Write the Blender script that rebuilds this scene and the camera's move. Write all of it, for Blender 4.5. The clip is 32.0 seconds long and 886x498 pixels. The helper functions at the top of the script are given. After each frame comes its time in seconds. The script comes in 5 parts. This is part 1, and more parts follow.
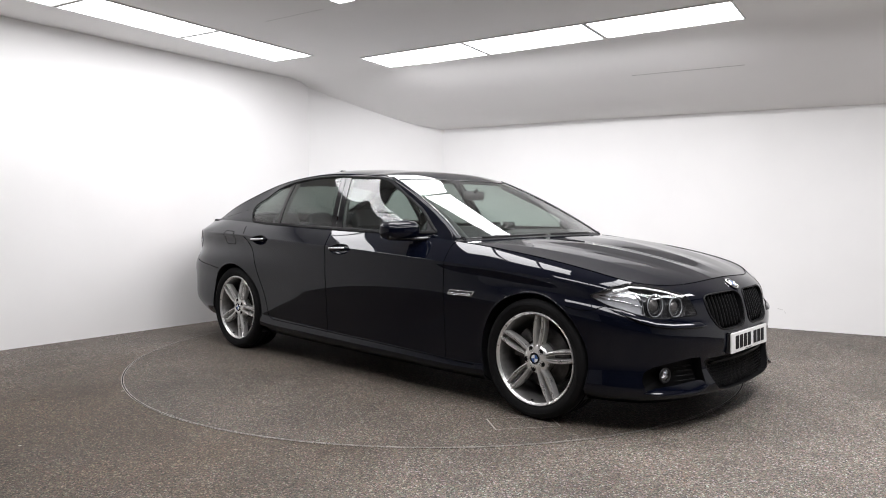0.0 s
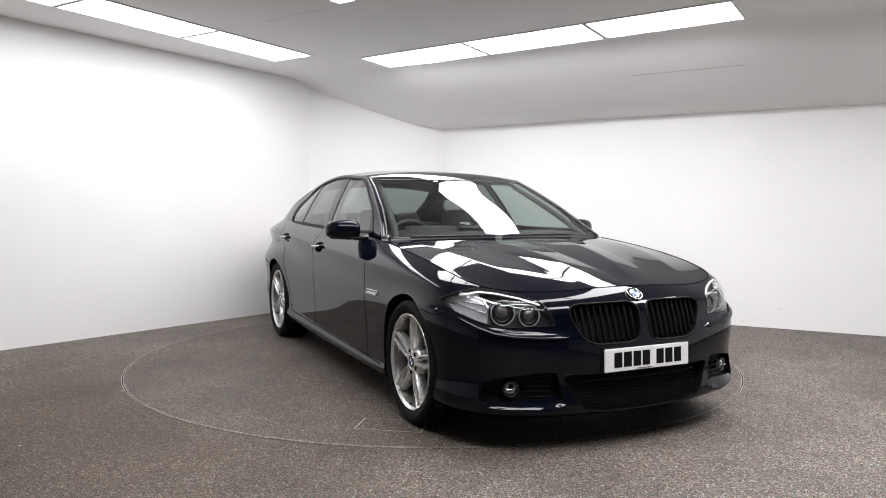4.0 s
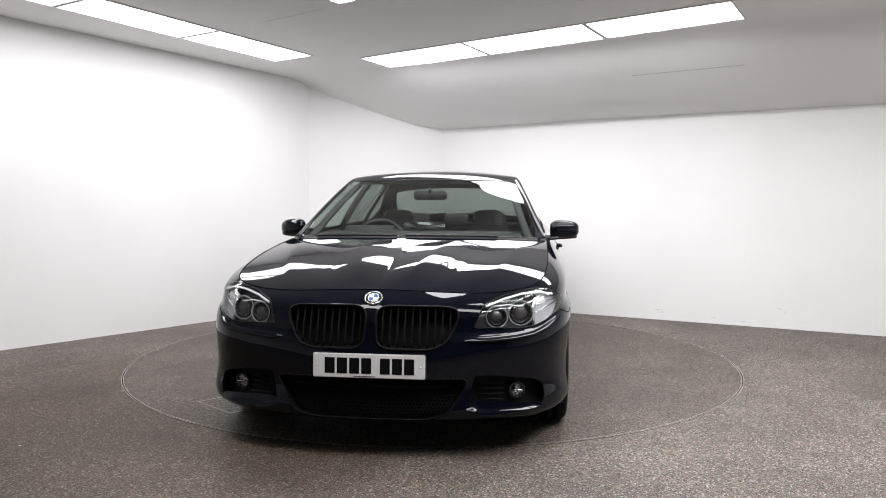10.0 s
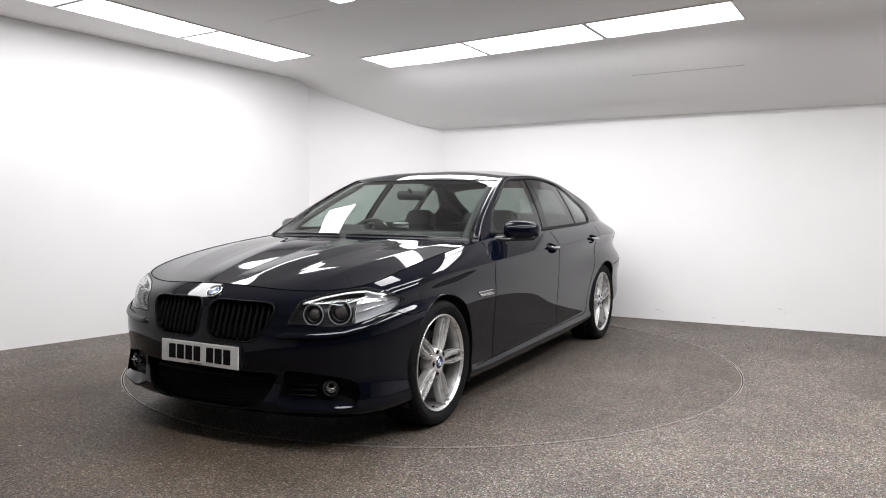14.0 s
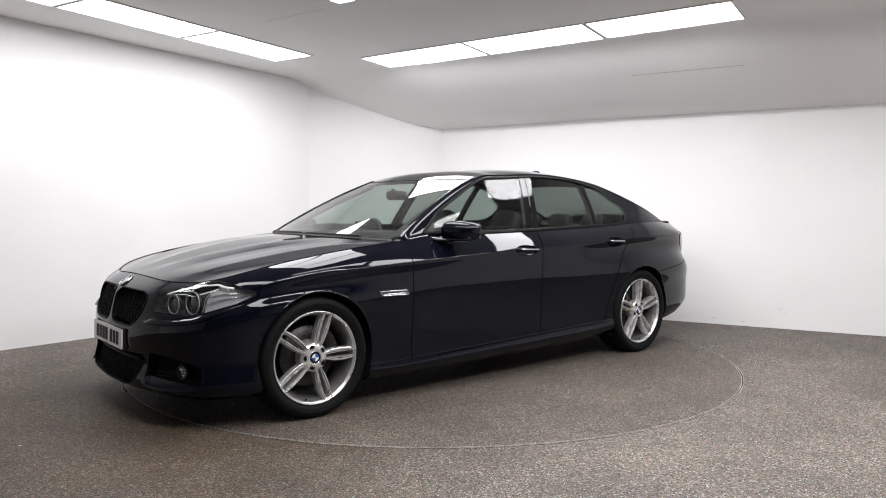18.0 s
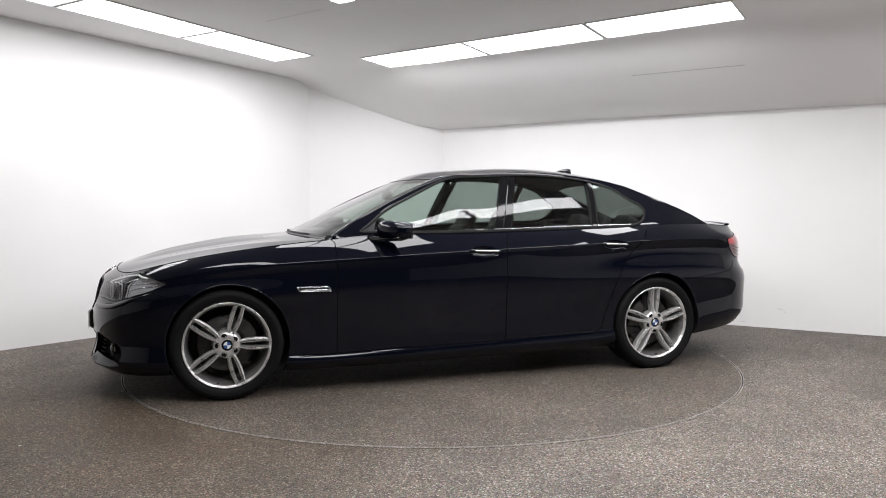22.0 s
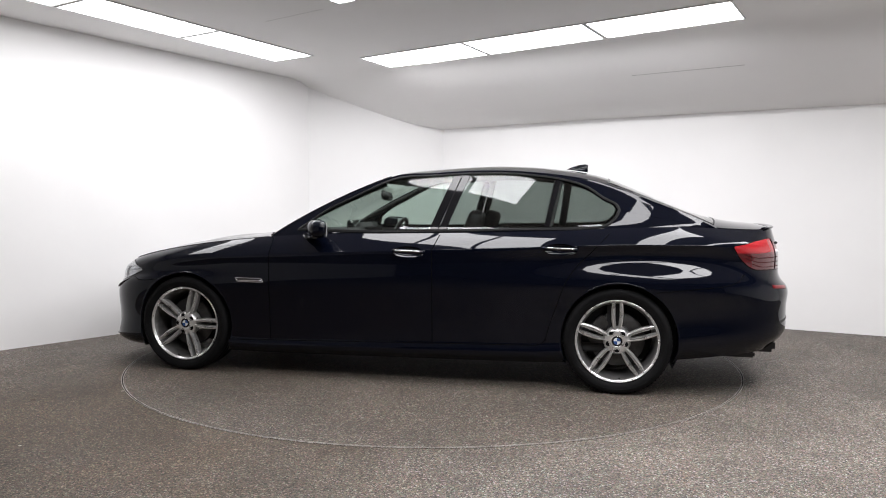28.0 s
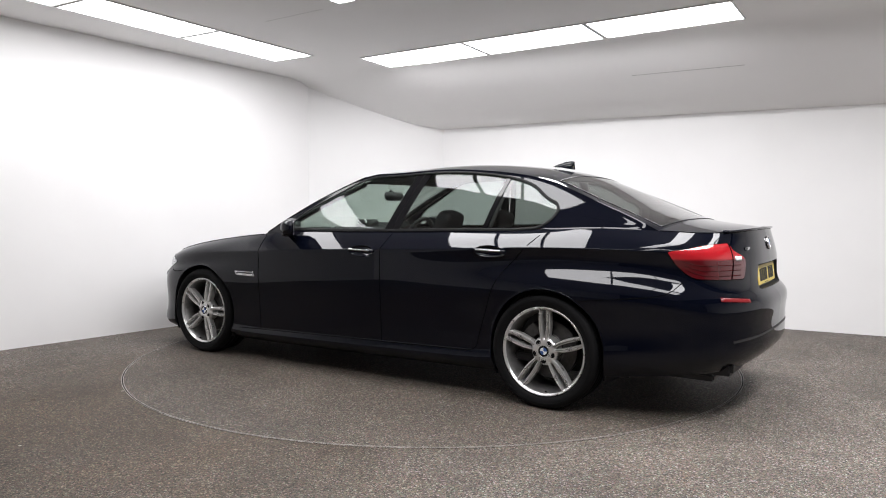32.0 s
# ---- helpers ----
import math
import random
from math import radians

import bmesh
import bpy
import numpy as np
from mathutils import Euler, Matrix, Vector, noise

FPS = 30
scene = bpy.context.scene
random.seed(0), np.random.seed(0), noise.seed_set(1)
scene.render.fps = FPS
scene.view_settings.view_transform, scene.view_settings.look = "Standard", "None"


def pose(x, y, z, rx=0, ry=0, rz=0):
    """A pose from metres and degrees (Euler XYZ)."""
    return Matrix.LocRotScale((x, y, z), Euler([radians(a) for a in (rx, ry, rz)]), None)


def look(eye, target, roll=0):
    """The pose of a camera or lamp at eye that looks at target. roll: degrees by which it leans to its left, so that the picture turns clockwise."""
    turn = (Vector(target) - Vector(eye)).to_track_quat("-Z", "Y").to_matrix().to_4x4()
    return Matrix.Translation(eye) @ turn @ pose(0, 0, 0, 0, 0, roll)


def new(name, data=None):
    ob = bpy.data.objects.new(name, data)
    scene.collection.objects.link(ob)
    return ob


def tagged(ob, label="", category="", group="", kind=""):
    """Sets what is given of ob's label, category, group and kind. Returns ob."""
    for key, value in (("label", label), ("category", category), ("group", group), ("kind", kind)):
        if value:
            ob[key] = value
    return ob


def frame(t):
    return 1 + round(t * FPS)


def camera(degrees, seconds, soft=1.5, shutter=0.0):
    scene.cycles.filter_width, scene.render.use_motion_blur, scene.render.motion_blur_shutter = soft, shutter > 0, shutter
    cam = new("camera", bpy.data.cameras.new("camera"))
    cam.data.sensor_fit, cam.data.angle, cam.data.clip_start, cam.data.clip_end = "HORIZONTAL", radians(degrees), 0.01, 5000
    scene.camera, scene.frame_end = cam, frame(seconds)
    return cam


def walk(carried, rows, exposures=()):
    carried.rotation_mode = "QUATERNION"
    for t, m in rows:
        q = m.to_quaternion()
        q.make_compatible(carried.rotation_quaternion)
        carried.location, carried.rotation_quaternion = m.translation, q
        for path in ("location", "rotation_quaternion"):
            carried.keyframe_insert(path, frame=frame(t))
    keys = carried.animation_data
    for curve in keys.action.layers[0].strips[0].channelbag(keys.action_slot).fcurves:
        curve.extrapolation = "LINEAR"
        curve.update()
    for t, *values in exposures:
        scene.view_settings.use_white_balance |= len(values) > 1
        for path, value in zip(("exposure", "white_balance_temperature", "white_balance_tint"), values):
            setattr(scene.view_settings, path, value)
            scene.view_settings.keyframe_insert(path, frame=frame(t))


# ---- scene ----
# ---------------------------------------------------------------- camera
cam = camera(61.99, 32.0, soft=1.0)
EYE = Vector((0.0, -5.7209, 1.1549))
CAM = look(EYE, EYE + Vector((0.011466, 0.998334, -0.056551)), 0.227)
walk(cam, [(0.0, CAM), (32.0, CAM)])

# ---------------------------------------------------------------- light
scene.view_settings.exposure = 0.0
world = bpy.data.worlds.new("world")
world.use_nodes = True
world.node_tree.nodes["Background"].inputs[0].default_value = (0.8, 0.85, 1.0, 1)
world.node_tree.nodes["Background"].inputs[1].default_value = 0.02
scene.world = world
PANEL_GLOW = 14.6


# ---------------------------------------------------------------- materials
def material(name, base=(0.5, 0.5, 0.5), rough=0.5, metal=0.0, coat=0.0, spec=0.5, glow=0.0, coat_rough=0.02, grime=0.0, grime_size=6.0, bump=0.0, bump_size=60.0):
    m = bpy.data.materials.new(name)
    m.use_nodes = True
    nt = m.node_tree
    b = nt.nodes["Principled BSDF"]
    b.inputs["Base Color"].default_value = (*base, 1)
    b.inputs["Roughness"].default_value = rough
    b.inputs["Metallic"].default_value = metal
    b.inputs["Coat Weight"].default_value = coat
    b.inputs["Coat Roughness"].default_value = coat_rough
    b.inputs["Specular IOR Level"].default_value = spec
    if glow:
        b.inputs["Emission Color"].default_value = (0.985, 0.975, 1.0, 1)
        b.inputs["Emission Strength"].default_value = glow
    if grime or bump:
        co = nt.nodes.new("ShaderNodeTexCoord")
    if grime:
        n1 = nt.nodes.new("ShaderNodeTexNoise")
        n1.inputs["Scale"].default_value = grime_size
        n1.inputs["Detail"].default_value = 6
        nt.links.new(co.outputs["Object"], n1.inputs["Vector"])
        ramp = nt.nodes.new("ShaderNodeValToRGB")
        ramp.color_ramp.elements[0].color = (*[c * (1 - grime) for c in base], 1)
        ramp.color_ramp.elements[1].color = (*[min(1, c * (1 + grime * 0.5)) for c in base], 1)
        ramp.color_ramp.elements[0].position, ramp.color_ramp.elements[1].position = 0.3, 0.7
        nt.links.new(n1.outputs["Fac"], ramp.inputs["Fac"])
        nt.links.new(ramp.outputs["Color"], b.inputs["Base Color"])
        mr = nt.nodes.new("ShaderNodeMapRange")
        mr.inputs["To Min"].default_value, mr.inputs["To Max"].default_value = max(0, rough - 0.06), min(1, rough + 0.08)
        nt.links.new(n1.outputs["Fac"], mr.inputs["Value"])
        nt.links.new(mr.outputs["Result"], b.inputs["Roughness"])
    if bump:
        n2 = nt.nodes.new("ShaderNodeTexNoise")
        n2.inputs["Scale"].default_value = bump_size
        n2.inputs["Detail"].default_value = 4
        nt.links.new(co.outputs["Object"], n2.inputs["Vector"])
        bp = nt.nodes.new("ShaderNodeBump")
        bp.inputs["Strength"].default_value = bump
        bp.inputs["Distance"].default_value = 0.002
        nt.links.new(n2.outputs["Fac"], bp.inputs["Height"])
        nt.links.new(bp.outputs["Normal"], b.inputs["Normal"])
    return m


def glass(name, tint, ior=1.5, gloss=1.0):
    """A thin pane: tinted see-through with a Fresnel gloss."""
    m = bpy.data.materials.new(name)
    m.use_nodes = True
    nt = m.node_tree
    nt.nodes.remove(nt.nodes["Principled BSDF"])
    out = nt.nodes["Material Output"]
    clear, shine, mix, face = (nt.nodes.new("ShaderNode" + k) for k in ("BsdfTransparent", "BsdfGlossy", "MixShader", "LayerWeight"))
    clear.inputs["Color"].default_value = (*tint, 1)
    shine.inputs["Roughness"].default_value = 0.01
    shine.inputs["Color"].default_value = (gloss, gloss, gloss, 1)
    face.inputs["Blend"].default_value = 0.5
    f0 = ((ior - 1) / (ior + 1)) ** 2
    power, scale_ = nt.nodes.new("ShaderNodeMath"), nt.nodes.new("ShaderNodeMath")
    power.operation, power.inputs[1].default_value = "POWER", 5.0
    scale_.operation, scale_.inputs[1].default_value, scale_.inputs[2].default_value = "MULTIPLY_ADD", 1 - f0, f0
    nt.links.new(face.outputs["Facing"], power.inputs[0])
    nt.links.new(power.outputs[0], scale_.inputs[0])
    nt.links.new(scale_.outputs[0], mix.inputs[0])
    nt.links.new(clear.outputs[0], mix.inputs[1])
    nt.links.new(shine.outputs[0], mix.inputs[2])
    nt.links.new(mix.outputs[0], out.inputs["Surface"])
    return m


def speckled_floor(name, tone, lift, stain_dim, worn=0.0):
    """Hard floor of fine mixed aggregate: brown-grey grains a few millimetres wide, with wear at a larger scale."""
    m = bpy.data.materials.new(name)
    m.use_nodes = True
    nt = m.node_tree
    b = nt.nodes["Principled BSDF"]
    co = nt.nodes.new("ShaderNodeTexCoord")
    vor = nt.nodes.new("ShaderNodeTexVoronoi")
    vor.inputs["Scale"].default_value = 165.0
    nt.links.new(co.outputs["Object"], vor.inputs["Vector"])
    sep = nt.nodes.new("ShaderNodeSeparateColor")
    nt.links.new(vor.outputs["Color"], sep.inputs[0])
    ramp = nt.nodes.new("ShaderNodeValToRGB")
    er = ramp.color_ramp.elements
    er[0].position, er[1].position = 0.0, 1.0
    er[0].color = (0.016 * tone, 0.014 * tone, 0.012 * tone, 1)
    er[1].color = (0.44 * tone, 0.425 * tone, 0.41 * tone, 1)
    for p, c in ((0.22, (0.055, 0.047, 0.039)), (0.50, (0.122, 0.104, 0.086)), (0.72, (0.195, 0.168, 0.140)), (0.80, (0.16, 0.108, 0.072)), (0.90, (0.25, 0.225, 0.20))):
        e = er.new(p)
        e.color = (*[k * tone for k in c], 1)
    nt.links.new(sep.outputs[0], ramp.inputs["Fac"])
    big = nt.nodes.new("ShaderNodeTexNoise")
    big.inputs["Scale"].default_value = 1.1
    big.inputs["Detail"].default_value = 7
    big.inputs["Roughness"].default_value = 0.65
    nt.links.new(co.outputs["Object"], big.inputs["Vector"])
    mr = nt.nodes.new("ShaderNodeMapRange")
    mr.inputs["From Min"].default_value, mr.inputs["From Max"].default_value = 0.3, 0.7
    mr.inputs["To Min"].default_value, mr.inputs["To Max"].default_value = 0.63 + lift, 1.25 + lift
    nt.links.new(big.outputs["Fac"], mr.inputs["Value"])
    mul = nt.nodes.new("ShaderNodeMix")
    mul.data_type, mul.blend_type = "RGBA", "MULTIPLY"
    mul.inputs["Factor"].default_value = 1.0
    nt.links.new(ramp.outputs["Color"], mul.inputs["A"])
    nt.links.new(mr.outputs["Result"], mul.inputs["B"])
    # a broad brown traffic stain with an uneven edge; its darkness also offsets the strong light on the left
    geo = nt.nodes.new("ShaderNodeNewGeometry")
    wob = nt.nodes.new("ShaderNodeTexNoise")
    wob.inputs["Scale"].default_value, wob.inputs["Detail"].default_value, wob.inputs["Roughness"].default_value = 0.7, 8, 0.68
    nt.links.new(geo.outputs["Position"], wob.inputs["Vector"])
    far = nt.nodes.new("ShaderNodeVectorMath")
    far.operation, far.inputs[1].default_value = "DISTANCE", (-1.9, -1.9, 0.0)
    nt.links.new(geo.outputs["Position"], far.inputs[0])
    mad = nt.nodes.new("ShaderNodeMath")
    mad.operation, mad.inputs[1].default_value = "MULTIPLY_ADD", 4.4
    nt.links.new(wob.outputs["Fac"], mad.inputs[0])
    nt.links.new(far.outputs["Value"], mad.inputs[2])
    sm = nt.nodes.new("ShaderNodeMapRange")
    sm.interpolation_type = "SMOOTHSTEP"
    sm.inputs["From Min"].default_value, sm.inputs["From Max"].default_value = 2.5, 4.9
    sm.inputs["To Min"].default_value, sm.inputs["To Max"].default_value = stain_dim, worn
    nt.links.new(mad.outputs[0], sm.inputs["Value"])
    dirt_dim = nt.nodes.new("ShaderNodeMix")
    dirt_dim.data_type, dirt_dim.blend_type = "RGBA", "MULTIPLY"
    dirt_dim.inputs["B"].default_value = (0.58, 0.49, 0.385, 1)
    nt.links.new(sm.outputs["Result"], dirt_dim.inputs["Factor"])
    nt.links.new(mul.outputs["Result"], dirt_dim.inputs["A"])
    tint = nt.nodes.new("ShaderNodeMix")
    tint.data_type, tint.blend_type = "RGBA", "SOFT_LIGHT"
    tint.inputs["Factor"].default_value = 0.24
    nt.links.new(dirt_dim.outputs["Result"], tint.inputs["A"])
    hue = nt.nodes.new("ShaderNodeCombineColor")
    hue.inputs[2].default_value = 0.5
    nt.links.new(sep.outputs[1], hue.inputs[0])
    nt.links.new(sep.outputs[2], hue.inputs[1])
    nt.links.new(hue.outputs[0], tint.inputs["B"])
    nt.links.new(tint.outputs["Result"], b.inputs["Base Color"])
    b.inputs["Roughness"].default_value = 0.62
    b.inputs["Specular IOR Level"].default_value = 0.35
    bp = nt.nodes.new("ShaderNodeBump")
    bp.inputs["Strength"].default_value, bp.inputs["Distance"].default_value = 0.35, 0.0015
    nt.links.new(sep.outputs[1], bp.inputs["Height"])
    nt.links.new(bp.outputs["Normal"], b.inputs["Normal"])
    return m


M_WALL = material("white_wall_paint", (0.905, 0.90, 0.895), 0.75, grime=0.03, grime_size=1.2, bump=0.12, bump_size=45)
M_CEIL = material("ceiling_paint", (0.94, 0.93, 0.925), 0.85, grime=0.03, grime_size=0.8, bump=0.1, bump_size=40)
M_BACK = material("dark_back_wall", (0.11, 0.11, 0.115), 0.9, grime=0.2, grime_size=2)
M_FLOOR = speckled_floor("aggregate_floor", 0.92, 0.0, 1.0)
M_TABLE = speckled_floor("turntable_surface", 0.83, -0.02, 0.42, 0.26)
M_TRIM = material("worn_alloy_trim", (0.37, 0.355, 0.33), 0.58, metal=0.2, grime=0.5, grime_size=9)
M_HATCH = material("hatch_edge_alloy", (0.38, 0.36, 0.33), 0.5, metal=0.4, grime=0.3, grime_size=14)
M_DARK = material("dark_gap", (0.012, 0.011, 0.010), 0.9)
M_PANEL = material("light_diffuser", (0.9, 0.9, 0.9), 0.6, glow=PANEL_GLOW)
# same panels, glow lowered or raised only to balance the room's light
M_PANEL_DIM = material("dim_light_diffuser", (0.9, 0.9, 0.9), 0.6, glow=10.4)
M_PANEL_STRONG = material("strong_light_diffuser", (0.9, 0.9, 0.9), 0.6, glow=21.0)
M_PFRAME = material("panel_frame", (0.78, 0.78, 0.77), 0.5)
M_SCUFF = material("grey_scuff", (0.62, 0.61, 0.60), 0.8)
M_SEAM = material("ceiling_seam", (0.33, 0.32, 0.31), 0.9)


# ---------------------------------------------------------------- mesh helpers
def mesh_of(name, verts, faces, mat, smooth=False, normals=None):
    me = bpy.data.meshes.new(name)
    me.from_pydata([tuple(map(float, p)) for p in verts], [], [tuple(map(int, f)) for f in faces], shade_flat=not smooth)
    me.materials.append(mat)
    me.update()
    if normals is not None:
        me.normals_split_custom_set_from_vertices([tuple(map(float, n)) for n in normals])
    return me


def part(name, data, mat=None, parent=None, label=""):
    """Links a bmesh, or a mesh, as one object under its thing or part."""
    if isinstance(data, bmesh.types.BMesh):
        me = bpy.data.meshes.new(name)
        data.to_mesh(me)
        data.free()
        me.materials.append(mat)
    else:
        me = data
    ob = new(name, me)
    if parent is not None:
        ob.parent = parent
    if label:
        ob["label"] = label
    return ob


def box(bm, lo, hi, bevel=0.0, m=None):
    """A box between two corners, bevelled, added to bm."""
    lo, hi = Vector(lo), Vector(hi)
    r = bmesh.ops.create_cube(bm, size=1.0)
    for p in r["verts"]:
        p.co = Vector((lo[i] + (p.co[i] + 0.5) * (hi[i] - lo[i]) for i in range(3)))
    geo = r["verts"]
    if bevel:
        edges = list({e for p in geo for e in p.link_edges})
        g = bmesh.ops.bevel(bm, geom=edges, offset=bevel, segments=2, affect="EDGES")
        geo = list({p for f in g["faces"] for p in f.verts} | {p for p in geo if p.is_valid})
    if m is not None:
        bmesh.ops.transform(bm, matrix=m, verts=[p for p in geo if p.is_valid])
    return bm


def lathe(profile, n=64, axis="y"):
    """Verts and faces of a ring of revolution about the y axis; profile: (radius, along) pairs."""
    verts, faces = [], []
    k = len(profile)
    for i in range(n):
        a = 2 * math.pi * i / n
        for r, h in profile:
            verts.append((r * math.cos(a), h, r * math.sin(a)))
    for i in range(n):
        j = (i + 1) % n
        for q in range(k - 1):
            faces.append((i * k + q, i * k + q + 1, j * k + q + 1, j * k + q))
    return verts, faces


def tube_along(pts, r, n=8, closed=False, flat=1.0, ups=None):
    """A tube that follows points; flat squeezes it along the given normals."""
    pts = [Vector(p) for p in pts]
    k = len(pts)
    verts, faces = [], []
    for i, p in enumerate(pts):
        a = pts[(i - 1) % k] if closed or i > 0 else p
        b = pts[(i + 1) % k] if closed or i < k - 1 else p
        t = (b - a).normalized()
        up = Vector(ups[i]) if ups is not None else Vector((0.13, 0.21, 1.0))
        side = t.cross(up)
        side = side.normalized() if side.length > 1e-6 else Vector((1, 0, 0))
        up = side.cross(t).normalized()
        for q in range(n):
            w = 2 * math.pi * q / n
            verts.append(p + side * (r * math.cos(w)) + up * (r * flat * math.sin(w)))
    m = k if closed else k - 1
    for i in range(m):
        j = (i + 1) % k
        for q in range(n):
            w = (q + 1) % n
            faces.append((i * n + q, i * n + w, j * n + w, j * n + q))
    if not closed:
        faces.append(tuple(range(n - 1, -1, -1)))
        faces.append(tuple((k - 1) * n + q for q in range(n)))
    return verts, faces


# ---------------------------------------------------------------- the room
CORNER_L = Vector((-1.43, 2.70, 0))
CORNER_R = Vector((0.10, 3.08, 0))
DIR_L = Vector((-0.6209, -0.7839, 0))
DIR_R = Vector((0.8750, -0.4842, 0))
WALL_H = 2.95


def flat_z(y):
    return 2.60 - 0.032 * (y - 1.5)


def wall(name, a, b, mat, label, z1=WALL_H, thick=0.12):
    """An upright wall from a to b; its thickness lies outside (to the left of the way from a to b)."""
    d = (b - a).normalized()
    n = Vector((-d.y, d.x, 0)) * thick
    bm = bmesh.new()
    low = [bm.verts.new((*p.xy, -0.05)) for p in (a, b, b + n, a + n)]
    top = [bm.verts.new((*p.xy, z1)) for p in (a, b, b + n, a + n)]
    bm.faces.new(low[::-1])
    bm.faces.new(top)
    for i in range(4):
        bm.faces.new((low[i], low[(i + 1) % 4], top[(i + 1) % 4], top[i]))
    bmesh.ops.recalc_face_normals(bm, faces=bm.faces)
    return tagged(part(name, bm, mat), label, "wall", kind="structure")


END_L = CORNER_L + DIR_L * 6.6
END_R = CORNER_R + DIR_R * 6.6
BACK_L, BACK_R = Vector((-4.6, -8.6, 0)), Vector((5.0, -8.6, 0))
wall("wall_left", END_L, CORNER_L, M_WALL, "smooth white painted studio wall with faint scuffs")
wall("wall_corner", CORNER_L, CORNER_R, M_WALL, "white painted wall across the corner under a sloping ceiling")
wall("wall_right", CORNER_R, END_R, M_WALL, "white painted studio wall under the sloping ceiling")
# unseen side and entry walls, made white to bounce light to the ceiling
wall("wall_side", END_R, BACK_R, M_WALL, "unseen white wall beside the camera, added for bounce light")
# unseen; its dark tone keeps the car's front reflections dark
wall("wall_back", BACK_R, BACK_L, M_BACK, "unseen dark wall behind the camera, added for dark reflections")
wall("wall_entry", BACK_L, END_L, M_WALL, "unseen white wall at the entry side, added for bounce light")

# ceiling: flat over the studio, a curved slope down to the wall on the right
NORM_R = Vector((0.4842, 0.8750, 0))
SLOPE = [(0.0, 2.072), (0.2, 2.11), (0.42, 2.19), (0.65, 2.30), (0.88, 2.415), (1.05, 2.51), (1.16, 2.565), (1.26, 2.59)]


def ceiling_z(x, y):
    d = 2.744 - (x * NORM_R.x + y * NORM_R.y)
    flat = flat_z(y)
    if d >= 1.3:
        return flat
    zs = float(np.interp(d, [p[0] for p in SLOPE] + [1.3], [p[1] for p in SLOPE] + [2.60]))
    w = max(0.0, min(1.0, d / 1.3))
    e = (x - CORNER_R.x) * DIR_R.x + (y - CORNER_R.y) * DIR_R.y
    zs += 0.026 * max(0.0, min(1.0, e / 1.8)) * (1 - w)
    return zs + (flat - 2.60) * w * w


rows_d = [-0.1] + [i * 0.065 for i in range(21)] + [1.5, 2.5, 4, 6, 8, 10, 12.4]
cols_e = [-6.5 + 0.5 * i for i in range(27)]
verts, faces = [], []
for thick in (0.0, 0.1):
    for d in rows_d:
        for e in cols_e:
            p = CORNER_R + DIR_R * e - NORM_R * d
            verts.append((p.x, p.y, ceiling_z(p.x, p.y) + thick))
nr, nc = len(rows_d), len(cols_e)
for i in range(nr - 1):
    for j in range(nc - 1):
        a = i * nc + j
        faces.append((a, a + 1, a + nc + 1, a + nc))
        faces.append((a + nr * nc, a + nr * nc + nc, a + nr * nc + nc + 1, a + nr * nc + 1))
tagged(part("ceiling", mesh_of("ceiling", verts, faces, M_CEIL, True)), "off-white ceiling with a curved slope down to one wall", "ceiling", kind="structure")

# ceiling lights: pairs of 0.6 x 1.2 m panels in strips
def ceiling_light(a, along, across, length, width, mat):
    """One recessed panel, a its first corner; along and across are unit vectors in plan."""
    a, along, across = Vector(a), Vector(along), Vector(across)
    root = tagged(new("ceiling_light"), "slim white recessed light panel, switched on", "ceiling light", group="ceiling light panels")
    c = a + along * (length / 2) + across * (width / 2)
    root.location = (c.x, c.y, flat_z(c.y) - 0.004)
    root.rotation_euler = (math.atan(-0.032), 0, 0)
    def ring(g, z):
        return [along * (sx * (length / 2 - g)) + across * (sy * (width / 2 - g)) + Vector((0, 0, z)) for sx, sy in ((-1, -1), (1, -1), (1, 1), (-1, 1))]
    bm = bmesh.new()
    vs = [bm.verts.new(p) for p in ring(0.014, 0.0)]
    f = bm.faces.new(vs)
    if f.normal.z > 0 or (vs[1].co - vs[0].co).cross(vs[2].co - vs[1].co).z > 0:
        f.normal_flip()
    part("diffuser", bm, mat, root, "glowing white diffuser")
    bm = bmesh.new()
    rings = [[bm.verts.new(p) for p in ring(g, z)] for g, z in ((0.015, 0.001), (0.013, -0.006), (0.002, -0.006), (0.001, 0.006))]
    for r0, r1 in zip(rings, rings[1:]):
        for i in range(4):
            bm.faces.new((r0[i], r0[(i + 1) % 4], r1[(i + 1) % 4], r1[i]))
    bmesh.ops.recalc_face_normals(bm, faces=bm.faces)
    part("frame", bm, M_PFRAME, root)
    return root


def light_strip(start, towards, width_dir, count, length=1.17, width=0.53, mat=M_PANEL):
    along = Vector((*towards, 0)).normalized()
    across = Vector((*width_dir, 0)).normalized()
    for i in range(count):
        ceiling_light(Vector((*start, 0)) + along * (i * (length + 0.012)), along, across, length, width, mat)


light_strip((-0.728, 1.520), (0.8405, -0.5418), (0.545, 0.838), 3, 1.130, 0.535)
light_strip((-1.582, 1.686), (-0.592, -0.806), (0.863, -0.506), 3, 1.078, 0.487, M_PANEL_DIM)
light_strip((-0.71, -0.181), (0.825, -0.565), (-0.60, -0.80), 3, 0.525, 0.75)
# unseen strip over the front, its place guessed to suit the paint's reflections
light_strip((-1.20, -2.20), (0.8405, -0.5418), (-0.62, -0.785), 3, 1.155, 0.535)
light_strip((2.03, -0.69), (-0.67, -0.742), (0.742, -0.67), 2, 1.130, 0.32)
